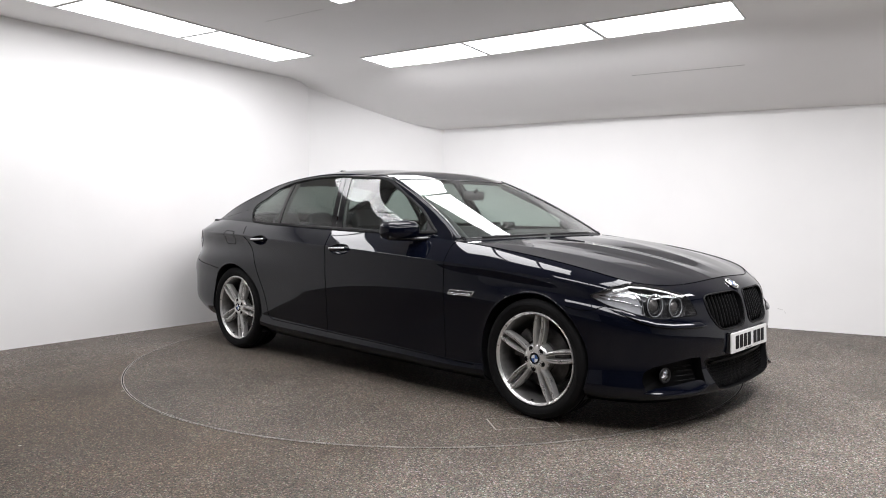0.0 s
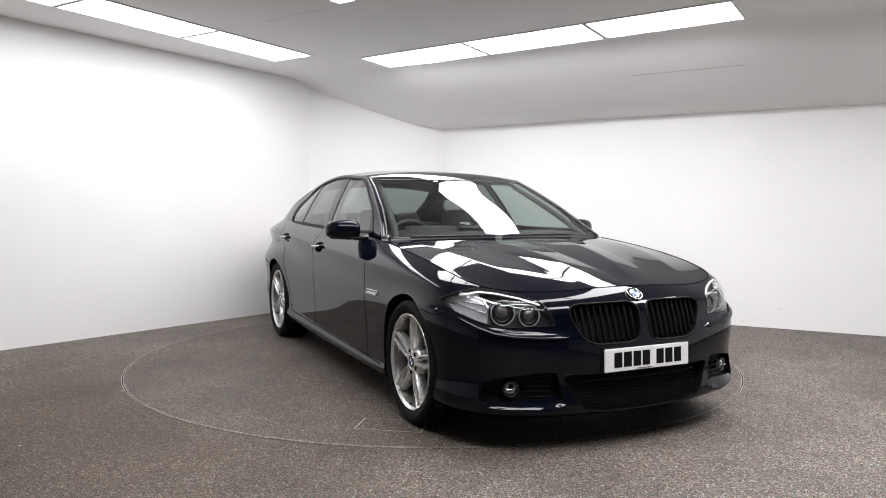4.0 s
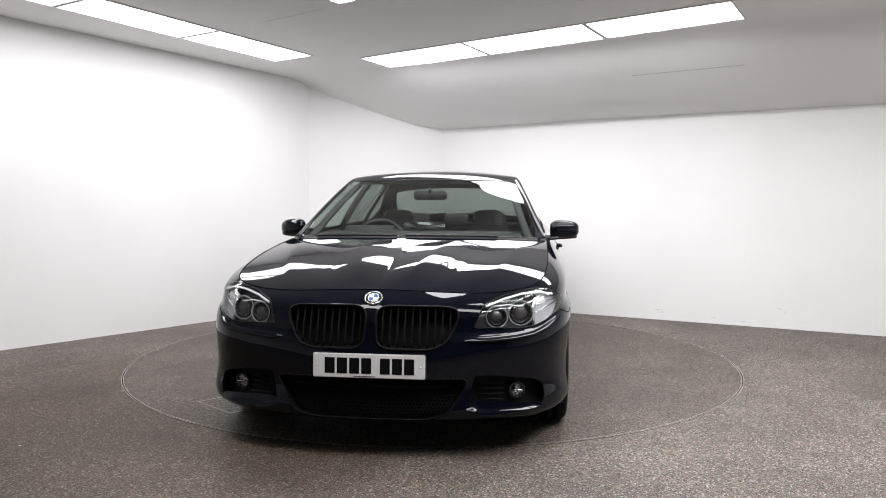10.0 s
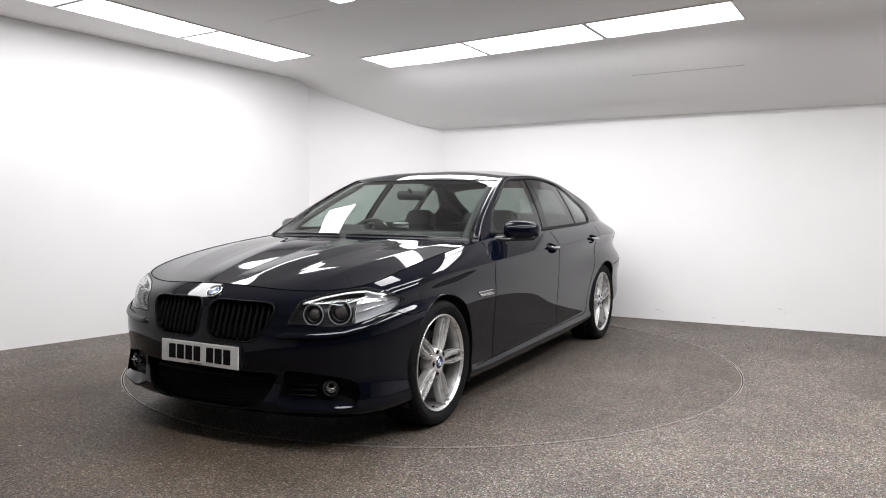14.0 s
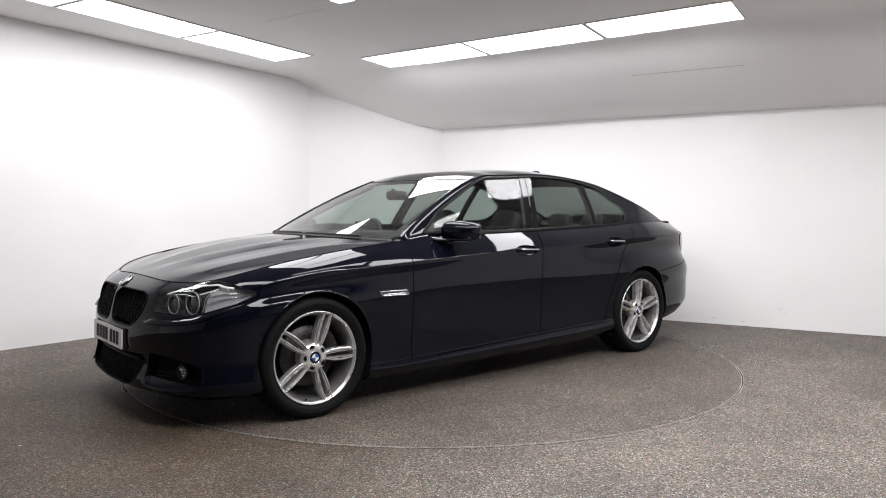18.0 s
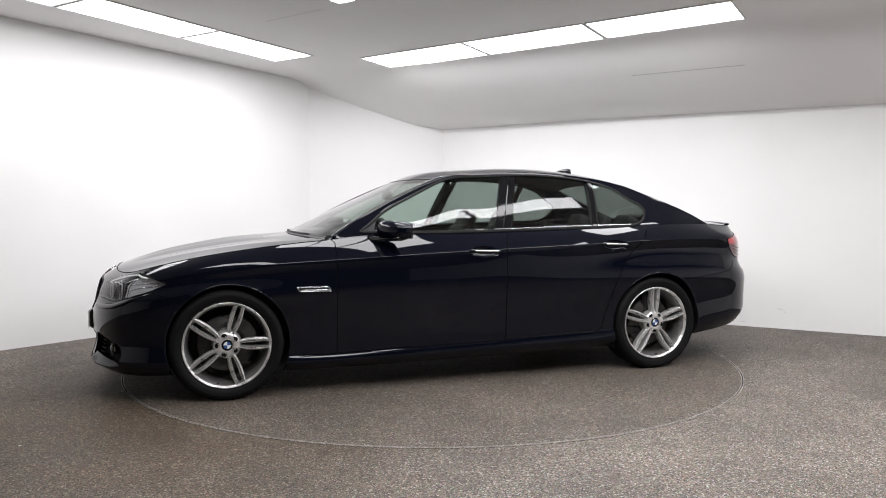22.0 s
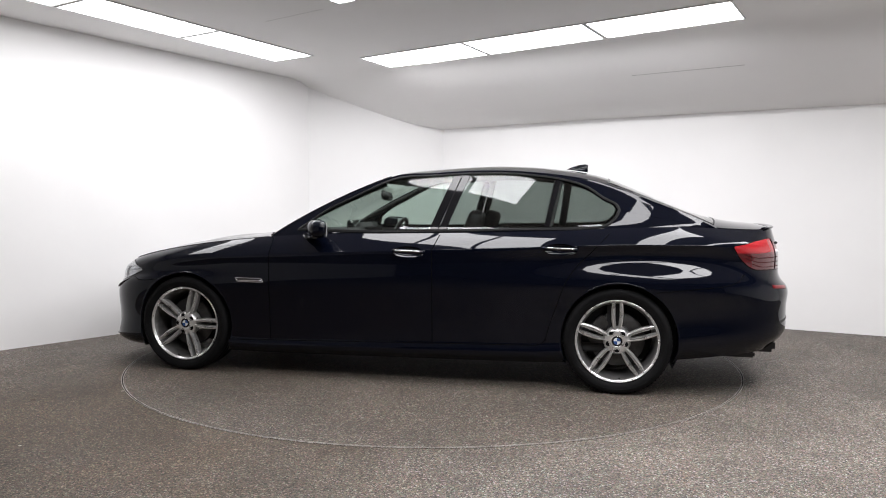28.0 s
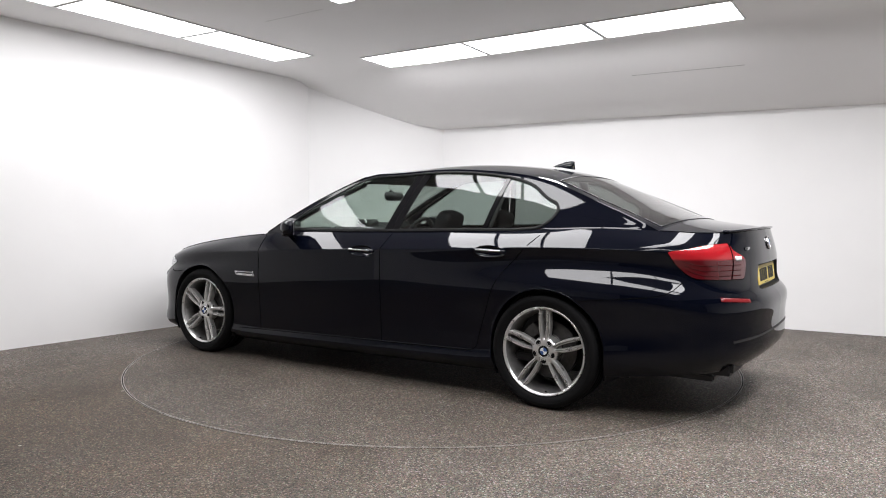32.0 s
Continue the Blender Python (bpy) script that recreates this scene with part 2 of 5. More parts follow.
# unseen strip added out of view, extra strong to brighten the right side
light_strip((3.30, -0.85), (-0.592, -0.806), (0.863, -0.506), 3, 1.155, 0.535, M_PANEL_STRONG)

# hairline joints in the ceiling boards
for a, b in (((-1.361, 0.303), (-0.857, -0.04)), ((1.837, 1.206), (2.687, 0.722))):
    a, b = Vector((*a, 0)), Vector((*b, 0))
    d = (b - a).normalized()
    n = Vector((-d.y, d.x, 0)) * 0.0022
    vs = []
    for p in (a - n, b - n, b + n, a + n):
        vs.append((p.x, p.y, ceiling_z(p.x, p.y) - 0.003))
    tagged(part("trim_joint", mesh_of("joint", vs, [(3, 2, 1, 0)], M_SEAM)), "hairline joint between ceiling boards", "joint", kind="structure")

# floor with a round opening, and the turntable in it
TABLE_R = 2.236


def disc_ring(r0, r1, z, n=192):
    vs, fs = [], []
    for i in range(n):
        a = 2 * math.pi * i / n
        vs += [(r0 * math.cos(a), r0 * math.sin(a), z), (r1 * math.cos(a), r1 * math.sin(a), z)]
    for i in range(n):
        j = (i + 1) % n
        fs.append((2 * i, 2 * i + 1, 2 * j + 1, 2 * j))
    return vs, fs


bm = bmesh.new()
inner = [bm.verts.new(((TABLE_R + 0.0125) * math.cos(2 * math.pi * i / 192), (TABLE_R + 0.0125) * math.sin(2 * math.pi * i / 192), 0)) for i in range(192)]
outer = []
for i in range(192):
    a = 2 * math.pi * i / 192
    c, s = math.cos(a), math.sin(a)
    k = 11.0 / max(abs(c), abs(s))
    outer.append(bm.verts.new((c * k, s * k, 0)))
for i in range(192):
    j = (i + 1) % 192
    bm.faces.new((inner[i], outer[i], outer[j], inner[j]))
bmesh.ops.recalc_face_normals(bm, faces=bm.faces)
for f in bm.faces:
    if f.normal.z < 0:
        f.normal_flip()
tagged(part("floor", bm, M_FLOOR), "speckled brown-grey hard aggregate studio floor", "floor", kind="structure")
pit = mesh_of("pit", *disc_ring(TABLE_R - 0.15, TABLE_R + 0.15, -0.03), M_DARK)
tagged(part("floor_pit", pit), "dark gap below the turntable's rim", "floor gap", kind="structure")
tagged(part("trim_ring", mesh_of("trim_ring", *disc_ring(TABLE_R + 0.0085, TABLE_R + 0.0130, 0.003), M_TRIM)), "worn thin metal edging of the turntable pit", "edging", kind="structure")

turntable = tagged(new("turntable"), "round flush car turntable with speckled hard floor and metal edge", "turntable")
bm = bmesh.new()
rim = [bm.verts.new((TABLE_R * math.cos(2 * math.pi * i / 192), TABLE_R * math.sin(2 * math.pi * i / 192), 0)) for i in range(192)]
top = bm.faces.new(rim)
low = [bm.verts.new((p.co.x, p.co.y, -0.025)) for p in rim]
for i in range(192):
    bm.faces.new((rim[i], low[i], low[(i + 1) % 192], rim[(i + 1) % 192]))
part("deck", bm, M_TABLE, turntable)
part("rim", mesh_of("rim", *disc_ring(TABLE_R - 0.004, TABLE_R + 0.0005, 0.003), M_TRIM), None, turntable, "worn thin metal edge")
HATCH = [Vector((1.415, -1.08, 0)), Vector((1.575, -1.20, 0)), Vector((1.79, -0.91, 0)), Vector((1.63, -0.79, 0))]
hc = sum(HATCH, Vector()) / 4
hv, hf = [], []
for p in HATCH:
    hv += [tuple(p + Vector((0, 0, 0.003))), tuple(p + (hc - p).normalized() * 0.010 + Vector((0, 0, 0.003)))]
for i in range(4):
    j = (i + 1) % 4
    hf.append((2 * i, 2 * j, 2 * j + 1, 2 * i + 1))
part("hatch_edge", mesh_of("hatch_edge", hv, [f[::-1] for f in hf], M_HATCH), None, turntable, "thin metal outline of a service hatch")


# ---------------------------------------------------------------- the car: materials
def car_paint():
    m = material("deep_blue_black_paint", (0.0018, 0.0025, 0.0062), 0.38, coat=1.0, coat_rough=0.028, spec=0.0)
    nt = m.node_tree
    b = nt.nodes["Principled BSDF"]
    b.inputs["Coat IOR"].default_value = 1.385
    co = nt.nodes.new("ShaderNodeTexCoord")
    fl = nt.nodes.new("ShaderNodeTexVoronoi")
    fl.inputs["Scale"].default_value = 900.0
    nt.links.new(co.outputs["Object"], fl.inputs["Vector"])
    mr = nt.nodes.new("ShaderNodeMapRange")
    mr.inputs["From Max"].default_value = 1.0
    mr.inputs["To Min"].default_value, mr.inputs["To Max"].default_value = 0.28, 0.42
    nt.links.new(fl.outputs["Distance"], mr.inputs["Value"])
    nt.links.new(mr.outputs["Result"], b.inputs["Roughness"])
    return m


M_PAINT = car_paint()
M_GAP = material("shut_line", (0.003, 0.003, 0.003), 0.9, spec=0.03)
M_SEAL = material("window_seal", (0.004, 0.004, 0.0045), 0.5, spec=0.15)
M_PIANO = material("pillar_gloss", (0.004, 0.004, 0.005), 0.06, spec=0.35)
M_BLACK = material("gloss_black", (0.006, 0.006, 0.007), 0.12, coat=0.6)
M_PILLAR = material("satin_black", (0.005, 0.005, 0.006), 0.38, spec=0.35)
M_PLAST = material("black_plastic", (0.012, 0.012, 0.013), 0.45, grime=0.2, grime_size=30)
M_RUBBER = material("tyre_rubber", (0.0045, 0.0045, 0.005), 0.7, spec=0.16, grime=0.3, grime_size=14, bump=0.25, bump_size=160)
M_ALLOY = material("silver_alloy", (0.73, 0.725, 0.715), 0.28, metal=0.75, coat=0.3, grime=0.12, grime_size=22)
M_STEEL = material("brake_steel", (0.20, 0.19, 0.185), 0.42, metal=0.9, grime=0.35, grime_size=30)
M_CHROME = material("chrome", (0.82, 0.82, 0.83), 0.08, metal=1.0)
M_SATIN = material("satin_chrome", (0.72, 0.72, 0.73), 0.22, metal=1.0)
M_WIND = glass("windscreen_glass", (0.60, 0.67, 0.63), 1.52)
M_DOORG = glass("door_glass", (0.58, 0.66, 0.62), 1.52)
M_TINT = glass("tinted_glass", (0.36, 0.40, 0.38), 1.52)
M_REARG = glass("rear_screen_glass", (0.34, 0.38, 0.36), 1.52)
M_LENS = glass("clear_lens", (0.93, 0.94, 0.95), 1.46)
M_BOWL = material("lamp_bowl", (0.036, 0.037, 0.040), 0.4, metal=0.2)
M_REFL = material("lamp_reflector", (0.80, 0.81, 0.83), 0.10, metal=1.0)
M_RING = material("lamp_ring", (0.30, 0.31, 0.32), 0.3, coat=0.3)
M_HALO = material("lamp_halo", (0.86, 0.87, 0.88), 0.3, coat=0.5)
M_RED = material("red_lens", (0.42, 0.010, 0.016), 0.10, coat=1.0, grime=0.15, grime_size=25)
# red by height: the light caught by the lens top is painted in
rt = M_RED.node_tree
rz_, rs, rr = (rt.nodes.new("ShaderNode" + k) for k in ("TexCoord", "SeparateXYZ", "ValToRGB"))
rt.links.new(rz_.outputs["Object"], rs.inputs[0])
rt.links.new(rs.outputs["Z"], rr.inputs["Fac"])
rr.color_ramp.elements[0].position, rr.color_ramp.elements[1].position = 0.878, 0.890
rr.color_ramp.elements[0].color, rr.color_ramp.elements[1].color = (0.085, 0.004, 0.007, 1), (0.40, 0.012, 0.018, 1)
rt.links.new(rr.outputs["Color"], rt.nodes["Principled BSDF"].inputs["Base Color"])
M_REDREF = material("reflector_red", (0.17, 0.004, 0.007), 0.3)
M_REDBAR = material("lamp_bar", (0.05, 0.002, 0.003), 0.6, spec=0.1)
M_RED2 = material("dark_red_lens", (0.11, 0.003, 0.006), 0.12, coat=1.0)
M_WHITEP = material("white_plate", (0.80, 0.80, 0.79), 0.35, grime=0.05, grime_size=30)
M_YELP = material("yellow_plate", (0.72, 0.55, 0.10), 0.4, grime=0.1, grime_size=20)
M_CHAR = material("plate_black", (0.005, 0.005, 0.0055), 0.5, spec=0.12)
M_SEAT = material("dark_leather", (0.020, 0.020, 0.022), 0.5, grime=0.15, grime_size=12, bump=0.3, bump_size=150)
M_CABIN = material("cabin_trim", (0.011, 0.011, 0.012), 0.6, grime=0.15, grime_size=14)
M_LINING = material("headlining", (0.045, 0.045, 0.048), 0.9)
M_BLUE = material("enamel_blue", (0.03, 0.09, 0.28), 0.35)
M_ENAM = material("enamel_white", (0.75, 0.76, 0.78), 0.35)
M_PIPE = material("exhaust_steel", (0.035, 0.034, 0.033), 0.4, metal=0.8)

car = tagged(new("car"), "dark blue-black four-door saloon car with silver double-spoke alloy wheels", "car")


# ---------------------------------------------------------------- the car: body surface
def spline(ts, vals, q):
    """Natural cubic spline through vals (rows) at ts, taken at q."""
    ts, vals, q = np.asarray(ts, float), np.asarray(vals, float), np.asarray(q, float)
    flat = vals.ndim == 1
    if flat:
        vals = vals[:, None]
    n = len(ts)
    h = np.diff(ts)
    A = np.eye(n)
    B = np.zeros_like(vals)
    for i in range(1, n - 1):
        A[i, i - 1], A[i, i], A[i, i + 1] = h[i - 1], 2 * (h[i - 1] + h[i]), h[i]
        B[i] = 6 * ((vals[i + 1] - vals[i]) / h[i] - (vals[i] - vals[i - 1]) / h[i - 1])
    m = np.linalg.solve(A, B)
    k = np.clip(np.searchsorted(ts, q) - 1, 0, n - 2)
    a, b, hh = (ts[k + 1] - q)[:, None], (q - ts[k])[:, None], h[k][:, None]
    r = (m[k] * a ** 3 + m[k + 1] * b ** 3) / (6 * hh) + (vals[k] / hh - m[k] * hh / 6) * a + (vals[k + 1] / hh - m[k + 1] * hh / 6) * b
    return r[:, 0] if flat else r


# outline in plan at the widest level, from the middle of the nose along the left side to the middle of the tail
PLAN_X = [2.294, 2.286, 2.240, 2.155, 2.02, 1.84, 1.48, 1.10, 0.60, 0.0, -0.6, -1.10, -1.48, -1.85, -2.15, -2.36, -2.493, -2.572, -2.585]
PLAN_Y = [0.0, 0.22, 0.46, 0.680, 0.842, 0.910, 0.931, 0.930, 0.930, 0.930, 0.930, 0.930, 0.930, 0.916, 0.875, 0.79, 0.63, 0.34, 0.0]
# feature lines from the underside up to the bonnet edge, belt and boot edge: height and outward offset at each station of the plan
LINES = [
    ([.16, .16, .155, .155, .16, .165, .16, .148, .148, .154, .162, .172, .195, .225, .255, .272, .28, .285, .285],
     [-.07, -.07, -.06, -.05, -.05, -.05, -.06, -.07, -.07, -.07, -.07, -.07, -.06, -.05, -.06, -.07, -.08, -.09, -.09]),
    ([.19, .19, .19, .195, .20, .205, .206, .187, .186, .193, .203, .216, .248, .28, .31, .33, .338, .34, .34],
     [.008, .008, .008, .008, .008, .004, -.014, -.019, -.019, -.019, -.019, -.020, -.016, -.012, -.018, -.022, -.025, -.025, -.025]),
    ([.30, .30, .30, .305, .31, .31, .285, .248, .252, .266, .281, .297, .33, .37, .40, .42, .43, .43, .43],
     [.002, .002, .004, .006, .009, .006, -.012, -.022, -.023, -.023, -.023, -.022, -.010, 0, 0, 0, 0, 0, 0]),
    ([.43, .43, .435, .445, .46, .48, .50, .50, .50, .51, .52, .53, .54, .55, .56, .56, .56, .56, .56],
     [.008, .008, .008, .009, .010, .006, -.001, -.008, -.012, -.012, -.012, -.009, 0, .003, .003, .002, .002, .002, .002]),
    ([.54, .54, .545, .556, .600, .637, .66, .665, .67, .685, .70, .726, .742, .736, .722, .69, .672, .668, .668],
     [-.006, -.006, .000, .003, .004, .003, .007, .002, -.001, -.002, -.002, .003, .009, .006, -.003, -.016, -.012, -.010, -.010]),
    ([.585, .585, .584, .596, .640, .676, .722, .740, .755, .776, .795, .818, .846, .840, .822, .775, .738, .730, .730],
     [-.015, -.015, -.018, -.020, -.019, -.016, -.018, -.009, -.003, -.003, -.004, -.017, -.034, -.043, -.050, -.048, -.050, -.050, -.050]),
    ([.63, .63, .64, .665, .70, .735, .785, .812, .838, .866, .888, .910, .925, .928, .92, .89, .855, .845, .845],
     [-.026, -.026, -.030, -.034, -.032, -.026, -.016, -.005, 0, 0, 0, 0, -.007, -.018, -.034, -.048, -.055, -.058, -.058]),
    ([.695, .695, .702, .716, .745, .783, .842, .878, .905, .926, .945, .965, .982, .985, .975, .965, .958, .958, .96],
     [-.058, -.058, -.062, -.072, -.060, -.058, -.054, -.050, -.050, -.050, -.050, -.051, -.062, -.072, -.080, -.088, -.086, -.080, -.076]),
    ([.764, .760, .748, .752, .777, .815, .878, .926, .966, .982, .995, 1.012, 1.028, 1.038, 1.030, 1.022, 1.022, 1.030, 1.034],
     [-.152, -.148, -.132, -.128, -.104, -.114, -.110, -.106, -.105, -.106, -.106, -.106, -.117, -.138, -.172, -.160, -.120, -.100, -.092]),
]
PX, PY = np.array(PLAN_X), np.array(PLAN_Y)
CH = np.concatenate([[0], np.cumsum(np.hypot(np.diff(PX), np.diff(PY)))])  # way along the plan outline


def widen(a):
    """Mirrors a table about the car's middle at both ends, so that splines cross it squarely."""
    return np.concatenate([a[2:0:-1], a, a[-2:-4:-1]])


CHW = np.concatenate([-CH[2:0:-1], CH, 2 * CH[-1] - CH[-2:-4:-1]])
PXW = widen(PX)
PYW = np.concatenate([-PY[2:0:-1], PY, -PY[-2:-4:-1]])


def smooth(a, w):
    k = np.exp(-0.5 * (np.arange(-3 * w, 3 * w + 1) / w) ** 2)
    k /= k.sum()
    pad = 3 * w
    return np.convolve(np.concatenate([2 * a[0] - a[pad:0:-1], a, 2 * a[-1] - a[-2:-pad - 2:-1]]), k, "valid")


NS, NK = 560, 78
qs = np.linspace(0, CH[-1], NS)
bx, by = smooth(spline(CHW, PXW, qs), 8), smooth(spline(CHW, PYW, qs), 8)
by[0], by[-1] = 0, 0
tx, ty = np.gradient(bx), np.gradient(by)
tl = np.hypot(tx, ty)
onx, ony = ty / tl, -tx / tl  # outward normal of the plan
feat = np.zeros((len(LINES), NS, 3))
for k, (zs, offs) in enumerate(LINES):
    z = smooth(spline(CHW, widen(np.array(zs)), qs), 8)
    o = smooth(spline(CHW, widen(np.array(offs)), qs), 8)
    feat[k, :, 0], feat[k, :, 1], feat[k, :, 2] = bx + onx * o, by + ony * o, z
feat[:, 0, 1] = 0
feat[:, -1, 1] = 0
kpos = np.array([0, 0.8, 2.2, 3.9, 5.4, 6.1, 6.8, 7.6, 8.4])
kq = np.linspace(0, kpos[-1], NK)
kq[np.argmin(np.abs(kq - 6.8))] = 6.8
kq[np.argmin(np.abs(kq - 2.2))] = 2.2
flatf = feat.reshape(len(LINES), -1)
GRID = spline(kpos, flatf, kq).reshape(NK, NS, 3)
CREASED = np.where((kq <= 6.8)[:, None], spline(kpos[2:7], flatf[2:7], np.clip(kq, 2.2, 6.8)), spline(kpos[6:], flatf[6:], np.maximum(kq, 6.8)))
CREASED = np.where((kq < 2.2)[:, None], spline(kpos[:3], flatf[:3], np.minimum(kq, 2.2)), CREASED).reshape(NK, NS, 3)
cw = np.clip((1.45 - bx) / 0.35, 0, 1) * np.clip((bx + 2.25) / 0.35, 0, 1)  # the shoulder crease runs from wing to tail lamp
GRID = GRID + (CREASED - GRID) * (cw * cw * (3 - 2 * cw))[None, :, None]


def grid_normals(G):
    du = np.gradient(G, axis=1)
    dv = np.gradient(G, axis=0)
    n = np.cross(du, dv)
    n /= np.linalg.norm(n, axis=2, keepdims=True) + 1e-12
    return n


GN = grid_normals(GRID)
if (GN[:, NS // 2, 1].mean()) < 0:
    GN = -GN
SIDE_P, SIDE_N = GRID.reshape(-1, 3), GN.reshape(-1, 3)


def find_on(p, axes, facing, sign):
    """The body's point and normal above (a, b) in the plane of the two axes, among faces that look along the third."""
    a, b = axes
    c = 3 - a - b
    ok = SIDE_N[:, c] * sign > facing
    P, N = SIDE_P[ok], SIDE_N[ok]
    i = np.argmin((P[:, a] - p[0]) ** 2 + (P[:, b] - p[1]) ** 2)
    q, n = P[i].copy(), N[i]
    da, db = p[0] - q[a], p[1] - q[b]
    q[a], q[b] = p
    q[c] -= (n[a] * da + n[b] * db) / n[c]
    return Vector(q), Vector(n)


def on_side(x, z):
    return find_on((x, z), (0, 2), 0.25, 1)


def on_front(y, z):
    return find_on((y, z), (1, 2), 0.12, 1)


def on_rear(y, z):
    return find_on((y, z), (1, 2), 0.12, -1)


def sdf(P, poly):
    """Signed distance of points to a closed polygon (negative inside) and the nearest boundary points."""
    poly = np.asarray(poly, float)
    best = np.full(len(P), 1e9)
    near = np.zeros((len(P), 2))
    inside = np.zeros(len(P), bool)
    for i in range(len(poly)):
        a, b = poly[i], poly[(i + 1) % len(poly)]
        d = b - a
        t = np.clip(((P - a) @ d) / (d @ d + 1e-12), 0, 1)
        c = a + t[:, None] * d
        r = np.hypot(*(P - c).T)
        m = r < best
        best[m], near[m] = r[m], c[m]
        cross = ((a[1] > P[:, 1]) != (b[1] > P[:, 1]))
        with np.errstate(divide="ignore", invalid="ignore"):
            xx = (b[0] - a[0]) * (P[:, 1] - a[1]) / (b[1] - a[1]) + a[0]
        inside ^= cross & (P[:, 0] < xx)
    return np.where(inside, -best, best), near


def round_poly(pts, n=120, r=None):
    """A smooth closed outline through a few corners (Catmull-Rom)."""
    pts = np.asarray(pts, float)
    k = len(pts)
    out = []
    m = max(2, n // k)
    for i in range(k):
        p0, p1, p2, p3 = pts[i - 1], pts[i], pts[(i + 1) % k], pts[(i + 2) % k]
        for j in range(m):
            t = j / m
            out.append(0.5 * (2 * p1 + (p2 - p0) * t + (2 * p0 - 5 * p1 + 4 * p2 - p3) * t * t + (3 * p1 - p0 - 3 * p2 + p3) * t ** 3))
    return np.array(out)


def bevel_poly(pts, r, n=5):
    """A polygon with its corners rounded by about r."""
    pts = [np.array(p, float) for p in pts]
    out = []
    for i in range(len(pts)):
        p, a, b = pts[i], pts[i - 1], pts[(i + 1) % len(pts)]
        da, db = (a - p), (b - p)
        ra, rb = min(r, np.linalg.norm(da) * 0.45), min(r, np.linalg.norm(db) * 0.45)
        s, e = p + da / np.linalg.norm(da) * ra, p + db / np.linalg.norm(db) * rb
        for j in range(n + 1):
            t = j / n
            out.append(s * (1 - t) ** 2 + 2 * p * t * (1 - t) + e * t * t)
    return np.array(out)


def dense(poly, step=0.012, closed=True):
    poly = np.asarray(poly, float)
    out = []
    m = len(poly) if closed else len(poly) - 1
    for i in range(m):
        a, b = poly[i], poly[(i + 1) % len(poly)]
        k = max(1, int(np.linalg.norm(b - a) / step))
        for j in range(k):
            out.append(a + (b - a) * j / k)
    if not closed:
        out.append(poly[-1])
    return np.array(out)


# openings in the body
ARCH = 0.359
ARCH_F, ARCH_R = (1.474, 0.337), (-1.494, 0.337)


def circle_poly(c, r, n=96):
    return np.array([(c[0] + r * math.cos(2 * math.pi * i / n), c[1] + r * math.sin(2 * math.pi * i / n)) for i in range(n)])


KIDNEY = bevel_poly([(0.021, 0.672), (0.030, 0.535), (0.070, 0.509), (0.285, 0.507), (0.348, 0.536), (0.396, 0.625), (0.402, 0.680), (0.355, 0.696), (0.060, 0.700)], 0.035)
HEADLAMP = bevel_poly([(.470, .600), (.514, .706), (.600, .738), (.690, .759), (.765, .768), (.845, .748), (.893, .706), (.866, .656), (.806, .622), (.745, .599), (.679, .592), (.575, .600)], 0.018)
INTAKE_L = [(0.428, 0.372), (0.446, 0.356), (0.390, 0.255), (0.345, 0.205), (0.24, 0.186)]
INTAKE = bevel_poly(INTAKE_L + [(-a, b) for a, b in INTAKE_L[::-1]], 0.02)
FOGBOX = bevel_poly([(.452, .246), (.466, .335), (.478, .386), (.56, .384), (.66, .370), (.745, .354), (.786, .330), (.800, .280), (.788, .226), (.70, .216), (.60, .214), (.51, .218)], 0.014)
TAILLAMP = bevel_poly([(0.505, 0.775), (0.482, 0.850), (0.488, 0.886), (0.572, 0.928), (0.584, 0.966), (0.650, 0.962), (0.735, 0.951), (0.834, 0.924), (0.812, 0.866), (0.782, 0.800), (0.764, 0.782), (0.620, 0.776)], 0.012)

PLATEBOX = bevel_poly([(0.318, 0.702), (0.305, 0.842), (-0.305, 0.842), (-0.318, 0.702)], 0.02)


def carve(V, F, N, axes, poly, region):
    """Takes faces inside the outline away and draws the rim's vertices onto it."""
    a, b = axes
    c = 3 - a - b
    ok = region(V, N)
    d = np.full(len(V), 9.0)
    near = np.zeros((len(V), 2))
    d[ok], near[ok] = sdf(V[ok][:, [a, b]], poly)
    gone = (d[F] < 0.004).sum(1) >= 3
    edge = np.zeros(len(V), bool)
    edge[F[gone].ravel()] = True
    keep = F[~gone]
    used = np.zeros(len(V), bool)
    used[keep.ravel()] = True
    move = np.where(edge & used & (np.abs(d) < 0.03))[0]
    da, db = near[move, 0] - V[move, a], near[move, 1] - V[move, b]
    nc = N[move, c]
    nc = np.where(np.abs(nc) < 0.15, np.sign(nc) * 0.15 + (nc == 0) * 0.15, nc)
    V[move, a] += da
    V[move, b] += db
    V[move, c] -= (N[move, a] * da + N[move, b] * db) / nc
    return V, keep, F[gone]


idx = np.arange(NK * NS).reshape(NK, NS)
F = np.stack([idx[:-1, :-1], idx[:-1, 1:], idx[1:, 1:], idx[1:, :-1]], -1).reshape(-1, 4)
V = SIDE_P.copy()
N = SIDE_N.copy()
side_reg = lambda P, n: (n[:, 1] > 0.3) & (np.abs(P[:, 0]) < 2.1)
front_reg = lambda P, n: (P[:, 0] > 1.6) & (n[:, 0] > 0.02)
rear_reg = lambda P, n: (P[:, 0] < -2.05) & (n[:, 0] < -0.02)
V, F, _ = carve(V, F, N, (0, 2), circle_poly(ARCH_F, ARCH), side_reg)
V, F, _ = carve(V, F, N, (0, 2), circle_poly(ARCH_R, ARCH), side_reg)
